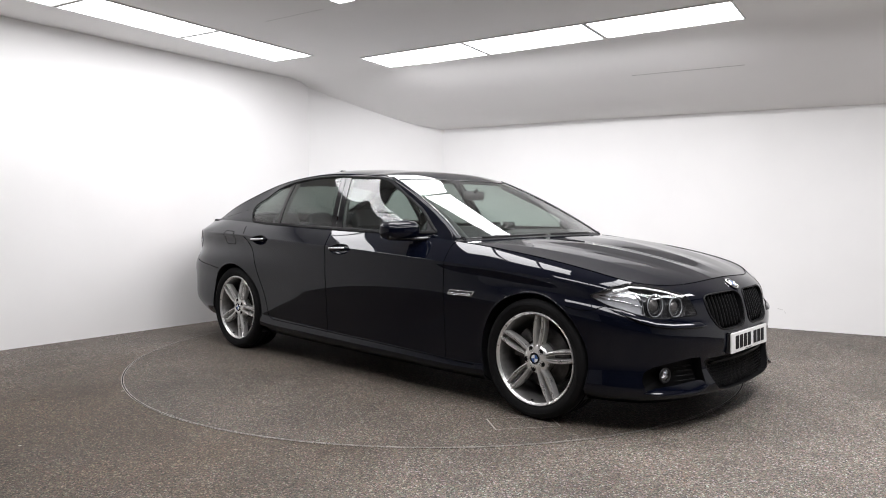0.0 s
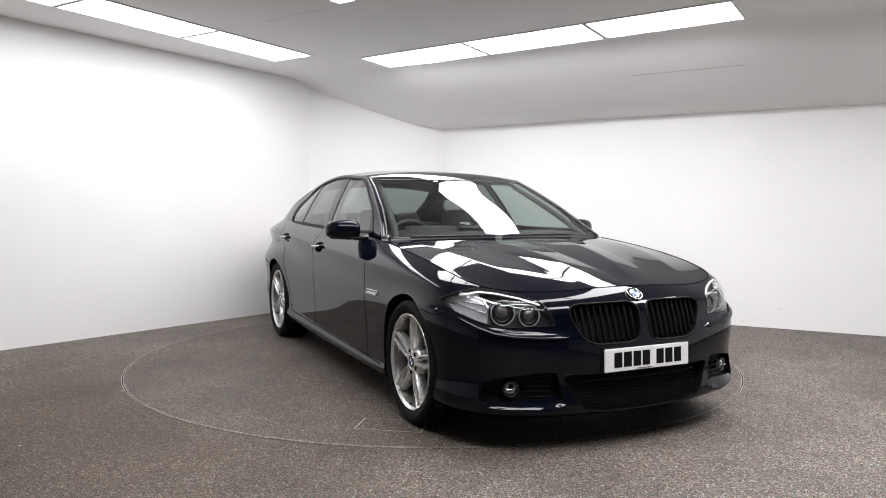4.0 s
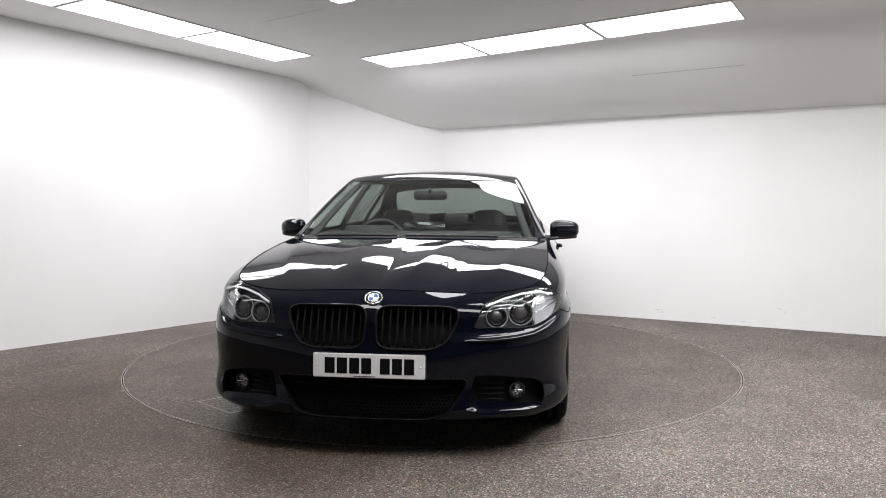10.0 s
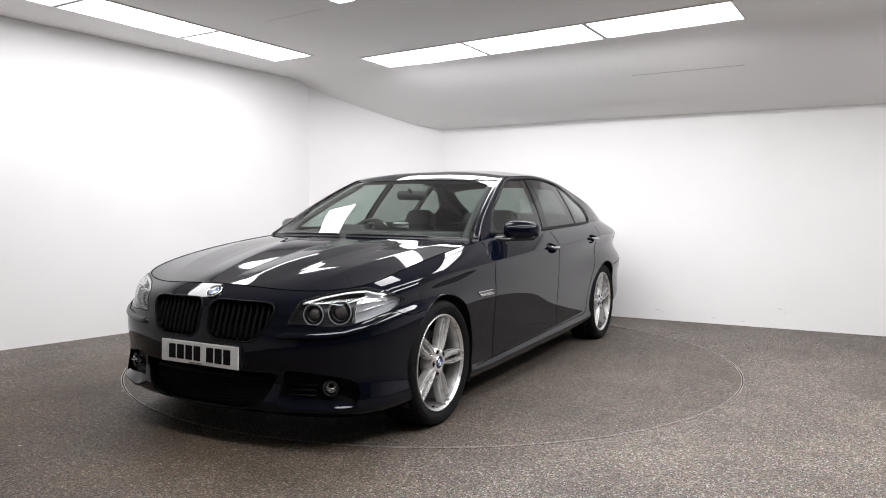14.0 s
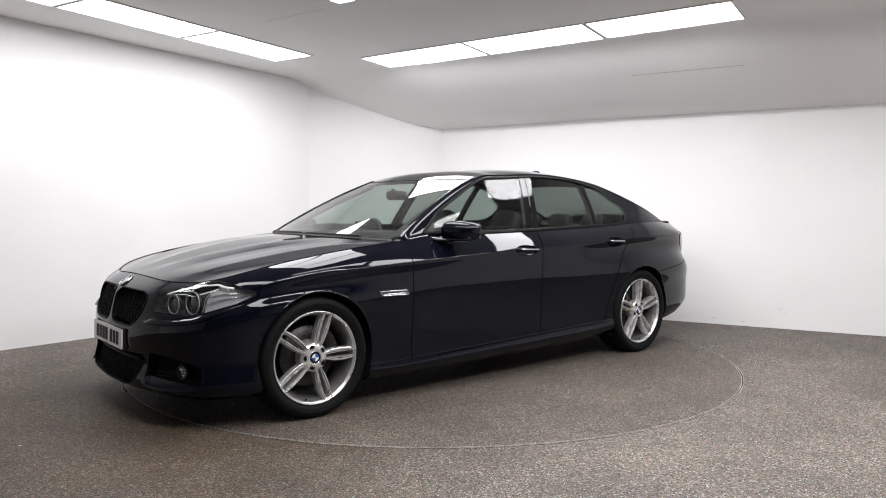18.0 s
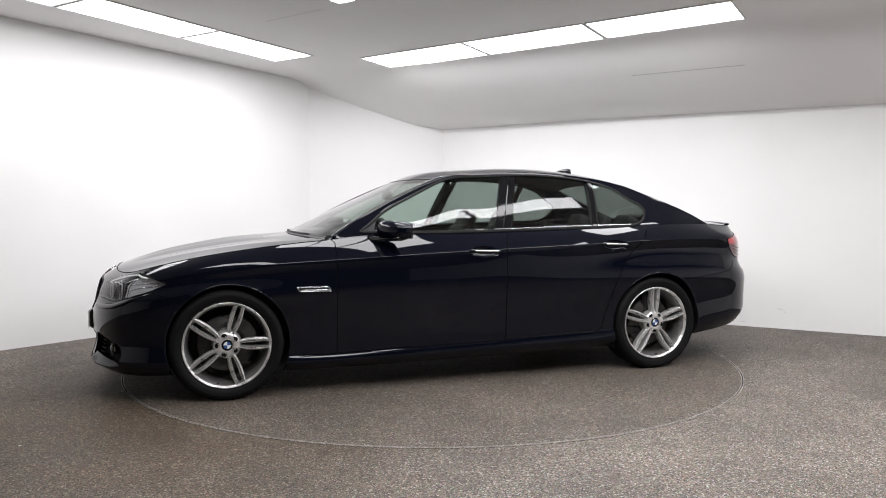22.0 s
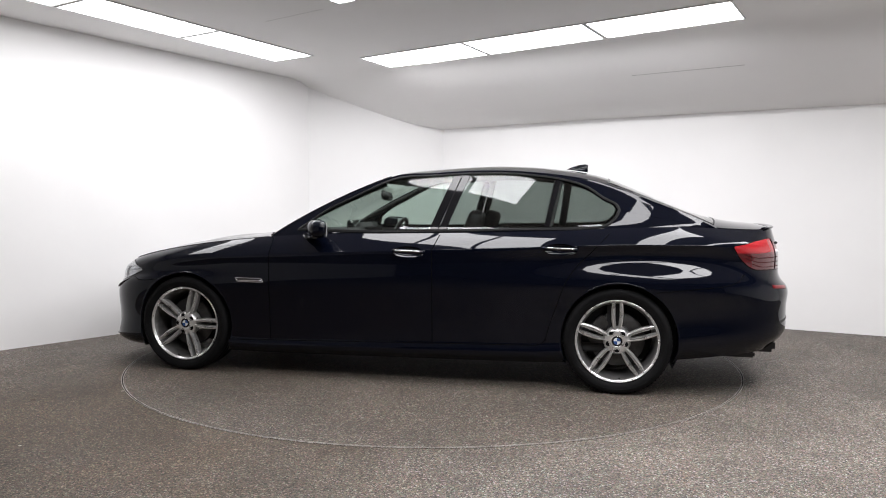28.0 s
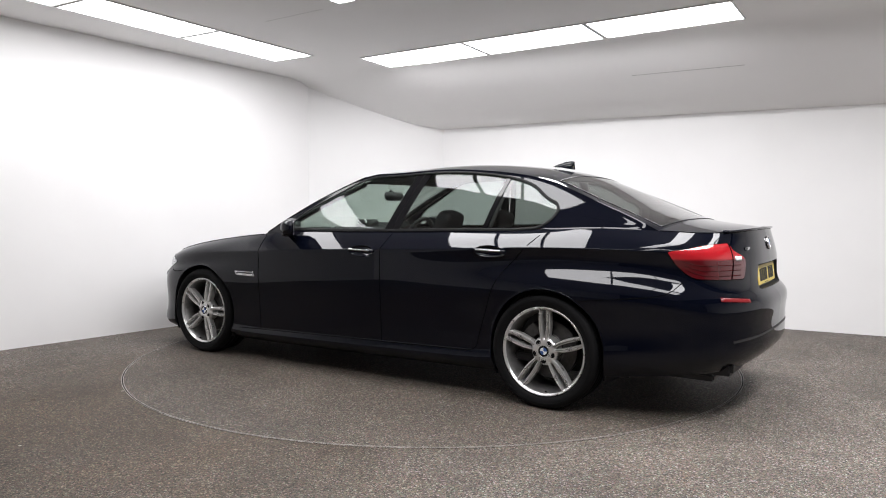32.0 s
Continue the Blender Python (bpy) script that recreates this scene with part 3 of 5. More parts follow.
HANDLES = ((-0.153, 0.862), (-1.135, 0.893))


def scoop_poly(x, z):
    return np.array([(x + 0.105 * math.cos(2 * math.pi * i / 48), z + 0.003 * math.cos(2 * math.pi * i / 48) + 0.037 * math.sin(2 * math.pi * i / 48)) for i in range(48)])


for hx, hz in HANDLES:
    V, F, _ = carve(V, F, N, (0, 2), scoop_poly(hx, hz), side_reg)
V, F, _ = carve(V, F, N, (1, 2), KIDNEY, front_reg)
V, F, lampF = carve(V, F, N, (1, 2), HEADLAMP, front_reg)
V, F, _ = carve(V, F, N, (1, 2), INTAKE, front_reg)
V, F, _ = carve(V, F, N, (1, 2), FOGBOX, front_reg)
V, F, _ = carve(V, F, N, (1, 2), PLATEBOX, rear_reg)
V, F, tailF = carve(V, F, N, (1, 2), TAILLAMP, rear_reg)


def panel_mesh(name, V, F, N, mat, mirror=False):
    used = np.unique(F)
    remap = np.full(len(V), -1)
    remap[used] = np.arange(len(used))
    v, n, f = V[used].copy(), N[used].copy(), remap[F]
    if mirror:
        v[:, 1] *= -1
        n[:, 1] *= -1
        f = f[:, ::-1]
    return mesh_of(name, v, f, mat, True, n)


# which panel each face belongs to
cen = V[F].mean(1)
X, Y, Z = cen.T
REAR_EDGE = spline([0.15, 0.37, 0.55, 0.78, 0.91, 1.05], [-1.03, -1.055, -1.115, -1.225, -1.352, -1.475], np.clip(Z, 0.15, 1.05))
pan = np.full(len(F), "", object)
pan[:] = "front_wing"
fb = (X > 1.72) & (Z < 0.60 + (2.2 - X) * 0.03) | (X > 2.02) & (Z < 0.735) & (Y < 0.85)
pan[fb] = "front_bumper"
pan[(X < 0.83) & (X >= -0.31)] = "front_door"
pan[(X < -0.31) & (X >= REAR_EDGE)] = "rear_door"
pan[X < np.minimum(REAR_EDGE, -0.9)] = "rear_wing"
pan[(X < 1.12) & (X > -1.13) & (Z < 0.2615 - 0.0235 * X)] = "sill"
pan[(X < -1.68) & (Z < 0.640 + (-1.68 - X) * 0.115)] = "rear_bumper"
pan[(X < -2.33) & (Z >= 0.675) & (Y < 0.66)] = "boot_face"
PANELS = {}
for name in ("front_bumper", "front_wing", "front_door", "rear_door", "rear_wing", "sill", "rear_bumper", "boot_face"):
    f = F[pan == name]
    if name in ("front_bumper", "rear_bumper", "boot_face"):  # one piece across the car
        used = np.unique(f)
        remap = np.full(len(V), -1)
        remap[used] = np.arange(len(used))
        v, n, g = V[used], N[used], remap[f]
        v2, n2 = v * [1, -1, 1], n * [1, -1, 1]
        both = mesh_of(name, np.concatenate([v, v2]), np.concatenate([g, g[:, ::-1] + len(v)]), M_PAINT, True, np.concatenate([n, n2]))
        PANELS[name] = part(name, both, None, car)
    else:
        for mir in (False, True):
            PANELS[name, mir] = part(name, panel_mesh(name, V, f, N, M_PAINT, mir), None, car)


def both_sides(name, verts, faces, mat, parent=None, label="", smooth_=True):
    """A part and its mirror image on the other side of the car; parent may be a pair."""
    obs = []
    for mir in (False, True):
        v = [(p[0], -p[1], p[2]) for p in verts] if mir else verts
        f = [tuple(q)[::-1] for q in faces] if mir else faces
        pa = parent[mir] if isinstance(parent, (tuple, list)) else (parent or car)
        obs.append(part(name, mesh_of(name, v, f, mat, smooth_), None, pa, label))
    return obs


def ribbon(finder, pts, width, lift, closed=False):
    """A narrow strip that follows a line on the body."""
    ps, ns = zip(*[finder(*p) for p in pts])
    k = len(ps)
    verts, faces = [], []
    for i in range(k):
        a = ps[(i - 1) % k] if closed or i else ps[i]
        b = ps[(i + 1) % k] if closed or i < k - 1 else ps[i]
        side = (b - a).cross(ns[i]).normalized() * (width / 2)
        verts += [ps[i] + ns[i] * lift - side, ps[i] + ns[i] * lift + side]
    for i in range(k if closed else k - 1):
        j = (i + 1) % k
        faces.append((2 * i, 2 * i + 1, 2 * j + 1, 2 * j))
    return verts, faces


def bead(finder, pts, r, lift=0.0, closed=True, flat=1.0):
    ps, ns = zip(*[finder(*p) for p in pts])
    return tube_along([p + n * lift for p, n in zip(ps, ns)], r, 8, closed, flat, ns)


# shut lines
def line(pts, step=0.02):
    return dense(pts, step, False)


both_sides("shut_line", *ribbon(on_side, line([(0.83, 0.245), (0.83, 0.93), (0.85, 0.95)]), 0.005, 0.0012), M_GAP)
both_sides("shut_line", *ribbon(on_side, line([(-0.31, 0.272), (-0.31, 0.88), (-0.345, 0.975)]), 0.005, 0.0012), M_GAP)
rd = [(float(spline([0.15, 0.37, 0.55, 0.78, 0.91, 1.05], [-1.03, -1.055, -1.115, -1.225, -1.352, -1.475], [z])[0]), z) for z in np.linspace(0.31, 0.995, 26)]
both_sides("shut_line", *ribbon(on_side, rd, 0.005, 0.0012), M_GAP)
both_sides("shut_line", *ribbon(on_side, line([(1.06, 0.2366), (-0.98, 0.2845), (-1.025, 0.300), (-1.05, 0.335)]), 0.005, 0.0012), M_GAP)
both_sides("shut_line", *ribbon(on_side, line([(-1.714, 0.642), (-1.95, 0.668), (-2.10, 0.684), (-2.165, 0.700), (-2.20, 0.722), (-2.235, 0.762)]), 0.004, 0.0012), M_GAP)
both_sides("shut_line", *ribbon(on_side, line([(1.70, 0.641), (1.78, 0.630), (1.84, 0.632), (1.90, 0.655)]), 0.004, 0.0012), M_GAP)

# bonnet and boot lid: patches between four edge lines
TOP = GRID[-1]


def top_at(x0, tail=False):
    ok = np.arange(NS) > NS // 2 if tail else np.arange(NS) < NS // 2
    i = np.where(ok)[0]
    return i[np.argmin(np.abs(TOP[i, 0] - x0))]


def resample(P, n):
    P = np.asarray(P, float)
    d = np.concatenate([[0], np.cumsum(np.linalg.norm(np.diff(P, axis=0), axis=1))])
    q = np.linspace(0, d[-1], n)
    return np.stack([np.interp(q, d, P[:, i]) for i in range(3)], -1)


def curve(ctrl, n):
    ctrl = np.asarray(ctrl, float)
    d = np.concatenate([[0], np.cumsum(np.linalg.norm(np.diff(ctrl, axis=0), axis=1))])
    return resample(spline(d, ctrl, np.linspace(0, d[-1], 200)), n)


def coons(c0, c1, d0, d1):
    """c0, c1 run along u at v = 0, 1; d0, d1 along v at u = 0, 1."""
    nu, nv = len(c0), len(d0)
    u, w = np.linspace(0, 1, nu)[:, None, None], np.linspace(0, 1, nv)[None, :, None]
    ruled = (1 - w) * c0[:, None] + w * c1[:, None] + (1 - u) * d0[None] + u * d1[None]
    return ruled - ((1 - u) * (1 - w) * c0[0] + (1 - u) * w * c1[0] + u * (1 - w) * c0[-1] + u * w * c1[-1])


# rows of the upper body from the foot of the windscreen to the boot: middle x, z and rail x, y, z
ROWS = [(1.02, .965, .86, .800, .962), (0.83, 1.051, .69, .765, 1.060), (0.54, 1.187, .425, .701, 1.203), (0.27, 1.311, .18, .648, 1.313), (0.05, 1.404, -.02, .615, 1.380),
        (-0.2, 1.434, -0.2, .598, 1.388), (-0.55, 1.455, -0.55, .590, 1.405), (-0.9, 1.448, -0.9, .584, 1.394), (-1.18, 1.417, -1.18, .590, 1.362),
        (-1.42, 1.362, -1.42, .614, 1.306), (-1.70, 1.243, -1.68, .682, 1.206), (-1.95, 1.139, -1.90, .706, 1.118), (-2.14, 1.076, -2.08, .700, 1.050)]
iA, iC = top_at(0.86), top_at(-2.08, True)
ROWS[0] = (1.02, 0.965, *TOP[iA])
ROWS[-1] = (-2.14, 1.085, *TOP[iC])
NU, NV = 96, 60
R5 = spline(np.arange(len(ROWS)), np.array(ROWS), np.linspace(0, len(ROWS) - 1, NU + 1))
uu = np.linspace(0, len(ROWS) - 1, NU + 1)
vv = np.linspace(-1, 1, NV + 1)
UP = np.zeros((NU + 1, NV + 1, 3))
for j, w in enumerate(vv):
    b1 = (1 - abs(w) ** 2.12)
    b2 = (1 - abs(w) ** 2.45)
    UP[:, j, 0] = R5[:, 2] + (R5[:, 0] - R5[:, 2]) * b1
    UP[:, j, 1] = R5[:, 3] * w
    UP[:, j, 2] = R5[:, 4] + (R5[:, 1] - R5[:, 4]) * b2
UPN = grid_normals(UP)
if UPN[NU // 2, NV // 2, 2] < 0:
    UPN = -UPN

ncs = 40
cowl = resample(UP[0][NV // 2:], ncs)                      # middle to the left foot of the windscreen
iK = int(np.argmin(np.abs(qs - CH[4])))                    # front corner of the bonnet
b_front = resample(TOP[:iK + 1], ncs)
b_side = resample(TOP[iK:iA + 1], 60)
b_mid = curve([tuple(TOP[0]), (2.03, 0, .798), (1.85, 0, .840), (1.5, 0, .903), (1.25, 0, .936), tuple(cowl[0])], 60)
NHU = 90
hu = np.linspace(0, 1, NHU)[:, None]
CREASE_IN, CREASE_OUT = 0.115 + 0.235 * hu, 0.47 + 0.40 * hu ** 0.55  # two creases each side, from the nose to the pillars
hw = np.concatenate([CREASE_IN * np.linspace(0, 1, 15)[None, :], CREASE_IN + (CREASE_OUT - CREASE_IN) * np.linspace(0, 1, 25)[None, 1:],
                     CREASE_OUT + (1 - CREASE_OUT) * np.linspace(0, 1, 19)[None, 1:]], axis=1)
b_mid, b_side = (spline(np.linspace(0, 1, 60), e[:, :], hu[:, 0]) for e in (b_mid, b_side))
wl = np.linspace(0, 1, ncs)
b_front = np.stack([smooth(b_front[:, i], 2) for i in range(3)], -1)
fr, co_ = (spline(wl, e, np.clip(hw.ravel(), 0, 1)).reshape(*hw.shape, 3) for e in (b_front, cowl))
u3, w3 = hu[:, :, None], hw[:, :, None]
HOOD = (1 - w3) * b_mid[:, None] + w3 * b_side[:, None] + (1 - u3) * fr + u3 * co_
HOOD -= (1 - u3) * (1 - w3) * b_mid[0] + (1 - u3) * w3 * b_side[0] + u3 * (1 - w3) * b_mid[-1] + u3 * w3 * b_side[-1]
ease = np.clip(np.minimum(hu * 3.2, (1 - hu) * 2.5), 0, 1)
ease = ease * ease * (3 - 2 * ease)
HOOD[:, :, 2] += 0.014 * ease * np.clip(1 - np.abs(hw - CREASE_IN) / np.where(hw < CREASE_IN, CREASE_IN, 0.17), 0, 1)
HOOD[:, :, 2] += 0.011 * ease * np.clip(1 - np.abs(hw - CREASE_OUT) / np.where(hw < CREASE_OUT, 0.24, 1 - CREASE_OUT), 0, 1)
HOOD[:, :, 2] += 0.012 * np.sin(np.pi * hw) * np.sin(np.pi * hu) ** 0.8
tailmid = resample(UP[-1][NV // 2:], ncs)
iT = int(np.argmin(np.abs(qs - CH[16])))
t_rear = resample(TOP[iT:][::-1], ncs)
t_side = resample(TOP[iC:iT + 1], 40)
t_mid = curve([tuple(tailmid[0]), (-2.26, 0, 1.066), (-2.40, 0, 1.052), tuple(TOP[-1])], 40)
BOOT = coons(t_mid, t_side, tailmid, t_rear)


def sheet(name, G, mat, nrm=None, mirror_join=False):
    n = grid_normals(G) if nrm is None else nrm
    if n[..., 2].mean() < 0:
        n = -n
    a, b = G.shape[:2]
    ii = np.arange(a * b).reshape(a, b)
    f = np.stack([ii[:-1, :-1], ii[:-1, 1:], ii[1:, 1:], ii[1:, :-1]], -1).reshape(-1, 4)
    v, n = G.reshape(-1, 3), n.reshape(-1, 3)
    p, q, r = v[f[0][0]], v[f[0][1]], v[f[0][2]]
    mid = f[len(f) // 2]
    if np.dot(np.cross(v[mid[1]] - v[mid[0]], v[mid[2]] - v[mid[1]]), n[mid[0]]) < 0:
        f = f[:, ::-1]
    if mirror_join:
        v2, n2 = v * [1, -1, 1], n * [1, -1, 1]
        n = n.copy()
        v, f, n = np.concatenate([v, v2]), np.concatenate([f, f[:, ::-1] + len(v)]), np.concatenate([n, n2])
    return mesh_of(name, v, f, mat, True, n)


def with_mid(G):
    """Joins a left half and its mirror image into one grid across the car."""
    return np.concatenate([(G * [1, -1, 1])[:, :0:-1], G], axis=1)


part("bonnet", sheet("bonnet", with_mid(HOOD), M_PAINT), None, car)
part("boot_lid", sheet("boot_lid", with_mid(BOOT), M_PAINT), None, car)
# gaps round the bonnet and boot
hb = np.concatenate([(b_side * [1, -1, 1])[::-1], (b_front * [1, -1, 1])[::-1], b_front, b_side])
part("shut_line", mesh_of("gap", *tube_along([tuple(p + [0, 0, 0.0005]) for p in hb[::2]], 0.0025, 6), M_GAP, True), None, car)
tb = np.concatenate([(t_side * [1, -1, 1]), (t_rear * [1, -1, 1])[::-1], t_rear, t_side[::-1]])
part("shut_line", mesh_of("gap", *tube_along([tuple(p + [0, 0, 0.0005]) for p in tb[::2]], 0.0025, 6), M_GAP, True), None, car)

# roof, windscreen and rear screen from the same sheet
def cut_grid(name, i0, i1, j0, j1, mat, label="", drop=0.0):
    return part(name, sheet(name, UP[i0:i1 + 1, j0:j1 + 1] - UPN[i0:i1 + 1, j0:j1 + 1] * drop, mat, UPN[i0:i1 + 1, j0:j1 + 1]), None, car, label)


def urow(u):
    return int(round(u / (len(ROWS) - 1) * NU))


w0, w1, r0, r1 = urow(0.12), urow(3.42), urow(9.05), urow(11.9)
jw, jr = 1, 3
cut_grid("windscreen", w0, w1, jw, NV - jw, M_WIND, "clear raked windscreen").visible_shadow = False
cut_grid("rear_screen", r0, r1, jr, NV - jr, M_REARG, "dark tinted rear screen").visible_shadow = False
cut_grid("roof", w1, r0, 0, NV, M_PAINT)
cut_grid("cowl", 0, w0, 0, NV, M_PLAST, "black plastic scuttle panel")
cut_grid("rear_deck_edge", r1, NU, 0, NV, M_PAINT)
for ja, jb in ((0, jw), (NV - jw, NV)):
    cut_grid("screen_pillar", w0, w1, ja, jb, M_PAINT)
    js = 0 if ja == 0 else NV
    ridge = [(Vector(UP[i, js]) + Vector(UP[i, js + (1 if js == 0 else -1)]) * 1.0) / 2 for i in range(w0, w1 + 3)]
    part("pillar_edge", mesh_of("pillar_edge", *tube_along(ridge, 0.017, 12, False, 0.45, [Vector(UPN[i, js]) for i in range(w0, w1 + 3)]), M_PAINT, True), None, car)
for ja, jb in ((0, jr), (NV - jr, NV)):
    cut_grid("rear_pillar", r0, r1, ja, jb, M_PAINT)
# black borders of the glass
def border(i0, i1, j0, j1, width, mat, lift=0.0015):
    loop = [UP[i, j0] + UPN[i, j0] * lift for i in range(i0, i1)] + [UP[i1, j] + UPN[i1, j] * lift for j in range(j0, j1)] + \
           [UP[i, j1] + UPN[i, j1] * lift for i in range(i1, i0, -1)] + [UP[i0, j] + UPN[i0, j] * lift for j in range(j1, j0, -1)]
    nn = [UPN[i, j0] for i in range(i0, i1)] + [UPN[i1, j] for j in range(j0, j1)] + [UPN[i, j1] for i in range(i1, i0, -1)] + [UPN[i0, j] for j in range(j1, j0, -1)]
    return tube_along(loop, width, 8, True, 0.25, nn)


part("screen_seal", mesh_of("seal", *border(w0, w1, jw, NV - jw, 0.006, None), M_PILLAR, True), None, car)
part("screen_seal", mesh_of("seal", *border(r0, r1, jr, NV - jr, 0.006, None), M_PILLAR, True), None, car)

# sides of the glasshouse
rail_x, rail_y, rail_z = R5[:, 2][::-1], R5[:, 3][::-1], R5[:, 4][::-1]
bi = np.arange(iA, iC + 1)
belt_x, belt_y, belt_z = TOP[bi, 0][::-1], TOP[bi, 1][::-1], TOP[bi, 2][::-1]


def glass_y(x, z):
    yb, zb_ = np.interp(x, belt_x, belt_y), np.interp(x, belt_x, belt_z)
    yr, zr = np.interp(x, rail_x, rail_y), np.interp(x, rail_x, rail_z)
    t = np.clip((z - zb_) / np.maximum(zr - zb_, 0.004), 0, 1)
    g = (0.45 * t + 0.15 * t * t) / 0.60  # leans in more towards the roof; flat on the rear pillar
    w = np.clip((x + 1.52) / 0.40, 0, 1)
    w = w * w * (3 - 2 * w)
    return yb + (yr - yb) * (t + (g - t) * w)


GAP_X, GAP_Z = [-1.488, -1.42, -1.30, -1.18, -0.9, -0.2, 0.0, 0.2, 0.5, 0.66], [0.165, 0.105, 0.060, 0.036, 0.022, 0.020, 0.024, 0.034, 0.048, 0.078]


def top_edge(x):
    return float(np.interp(x, rail_x, rail_z) - np.interp(x, GAP_X, GAP_Z))


DLO_TOP = curve([(0.66, 0, .998), (0.60, 0, 1.040)] + [(x, 0, top_edge(x)) for x in (0.50, 0.35, 0.2, 0.0, -0.2, -0.5, -0.9, -1.18, -1.30, -1.42)] + [(-1.468, 0, 1.176), (-1.488, 0, 1.138)], 220)[:, [0, 2]]
DLO_LOW = curve([(0.66, 0, .998), (0.3, 0, .992), (-0.4, 0, 1.002), (-1.1, 0, 1.020), (-1.33, 0, 1.028), (-1.39, 0, 1.038), (-1.44, 0, 1.066), (-1.474, 0, 1.103), (-1.488, 0, 1.140)], 220)[:, [0, 2]]
out_top = resample(np.stack([R5[:, 2], R5[:, 2] * 0, R5[:, 4]], -1), 220)[:, [0, 2]]
out_low = resample(np.stack([belt_x[::-1], belt_x * 0, belt_z[::-1]], -1), 220)[:, [0, 2]]


def frame_sheet(a, b, steps=14):
    t = np.linspace(0, 1, steps)[:, None, None]
    G2 = a[None] * (1 - t) + b[None] * t
    G = np.zeros((*G2.shape[:2], 3))
    G[..., 0], G[..., 2] = G2[..., 0], G2[..., 1]
    G[..., 1] = glass_y(G2[..., 0], G2[..., 1])
    return G


def glass_normals(G):
    e = 0.034
    dx = (glass_y(G[..., 0] + e, G[..., 2]) - glass_y(G[..., 0] - e, G[..., 2])) / (2 * e)
    dz = (glass_y(G[..., 0], G[..., 2] + e) - glass_y(G[..., 0], G[..., 2] - e)) / (2 * e)
    n = np.stack([-dx, np.ones_like(dx), -dz], -1)
    return n / np.linalg.norm(n, axis=-1, keepdims=True)


def side_part(name, G, mat, label="", inset=0.0, shadow=True):
    n = glass_normals(G)
    a, b = G.shape[:2]
    ii = np.arange(a * b).reshape(a, b)
    f = np.stack([ii[:-1, :-1], ii[:-1, 1:], ii[1:, 1:], ii[1:, :-1]], -1).reshape(-1, 4)
    v, nn = (G - n * inset).reshape(-1, 3), n.reshape(-1, 3)
    mid = f[len(f) // 2]
    if np.cross(v[mid[1]] - v[mid[0]], v[mid[2]] - v[mid[1]])[1] < 0:
        f = f[:, ::-1]
    obs = []
    for mir in (False, True):
        obs.append(part(name, mesh_of(name, v * [1, -1, 1] if mir else v, f[:, ::-1] if mir else f, mat, True, nn * [1, -1, 1] if mir else nn), None, car, label))
        obs[-1].visible_shadow = shadow
    return obs


side_part("roof_rail", frame_sheet(DLO_TOP, out_top), M_PAINT)
side_part("belt_panel", frame_sheet(out_low, DLO_LOW, 5), M_PAINT)


def dlo_z(x, edge):
    o = np.argsort(edge[:, 0])
    return np.interp(x, edge[o, 0], edge[o, 1])


def pane(xb0, xt0, xb1, xt1, n=40, m=14):
    """Between two slanting lines (x at the belt and at the top) inside the window opening."""
    G = np.zeros((m, n, 3))
    t = np.linspace(0, 1, n)
    for i in range(m):
        w = i / (m - 1)
        x = (xb0 + (xt0 - xb0) * w) * (1 - t) + (xb1 + (xt1 - xb1) * w) * t
        x = np.clip(x, -1.486, 0.659)
        lo, hi = dlo_z(x, DLO_LOW[:-1]), dlo_z(x, DLO_TOP[:-1])
        G[i, :, 0], G[i, :, 2] = x, lo + (hi - lo) * w
        G[i, :, 1] = glass_y(x, G[i, :, 2])
    return G


side_part("mirror_sail", pane(0.655, 0.655, 0.575, 0.545, 8), M_PILLAR, "black mirror mounting panel", 0.001)
side_part("front_window", pane(0.576, 0.546, -0.265, -0.395), M_DOORG, "door window glass", 0.006, False)
side_part("rear_window", pane(-0.375, -0.505, -1.020, -1.085), M_TINT, "tinted rear door glass", 0.006, False)
side_part("quarter_window", pane(-1.045, -1.110, -1.486, -1.486), M_TINT, "tinted quarter glass", 0.006, False)
side_part("door_pillar", pane(-0.262, -0.392, -0.318, -0.448, 6), M_PIANO, "gloss black door pillar trim", 0.002)
side_part("door_pillar", pane(-0.326, -0.456, -0.378, -0.508, 6), M_PIANO, "gloss black door pillar trim", 0.002)
side_part("window_divider", pane(-1.017, -1.082, -1.048, -1.113, 4), M_PIANO, "", 0.002)
loop = np.concatenate([DLO_TOP[:-1], DLO_LOW[:0:-1]])
lp = [Vector((x, float(glass_y(x, z)), z)) for x, z in loop]
ln = [Vector(n) for n in glass_normals(np.array([[p] for p in lp]))[:, 0]]
both_sides("window_surround", *tube_along([p + n * 0.001 for p, n in zip(lp, ln)], 0.010, 8, True, 0.4, ln), M_SEAL, None, "black window surround")
low_line = [Vector((x, float(glass_y(x, z)), z)) for x, z in DLO_LOW[:-28]]
both_sides("belt_strip", *tube_along([p + Vector((0, 0.004, -0.006)) for p in low_line], 0.006, 8, False, 0.7, [Vector((0, 1, 0))] * len(low_line)), M_SEAL, None, "satin black belt moulding")


# ---------------------------------------------------------------- the car: wheels
def lathe_mesh(name, profile, mat, n=72, smooth_=True):
    return mesh_of(name, *lathe(profile, n), mat, smooth_)


def solid_disc(name, r, y0, y1, mat, n=40, bevel=0.003):
    v, f = lathe([(0.0001, y1), (r - bevel, y1), (r, y1 - bevel), (r, y0), (0.0001, y0)], n)
    return mesh_of(name, v, f, mat, False)


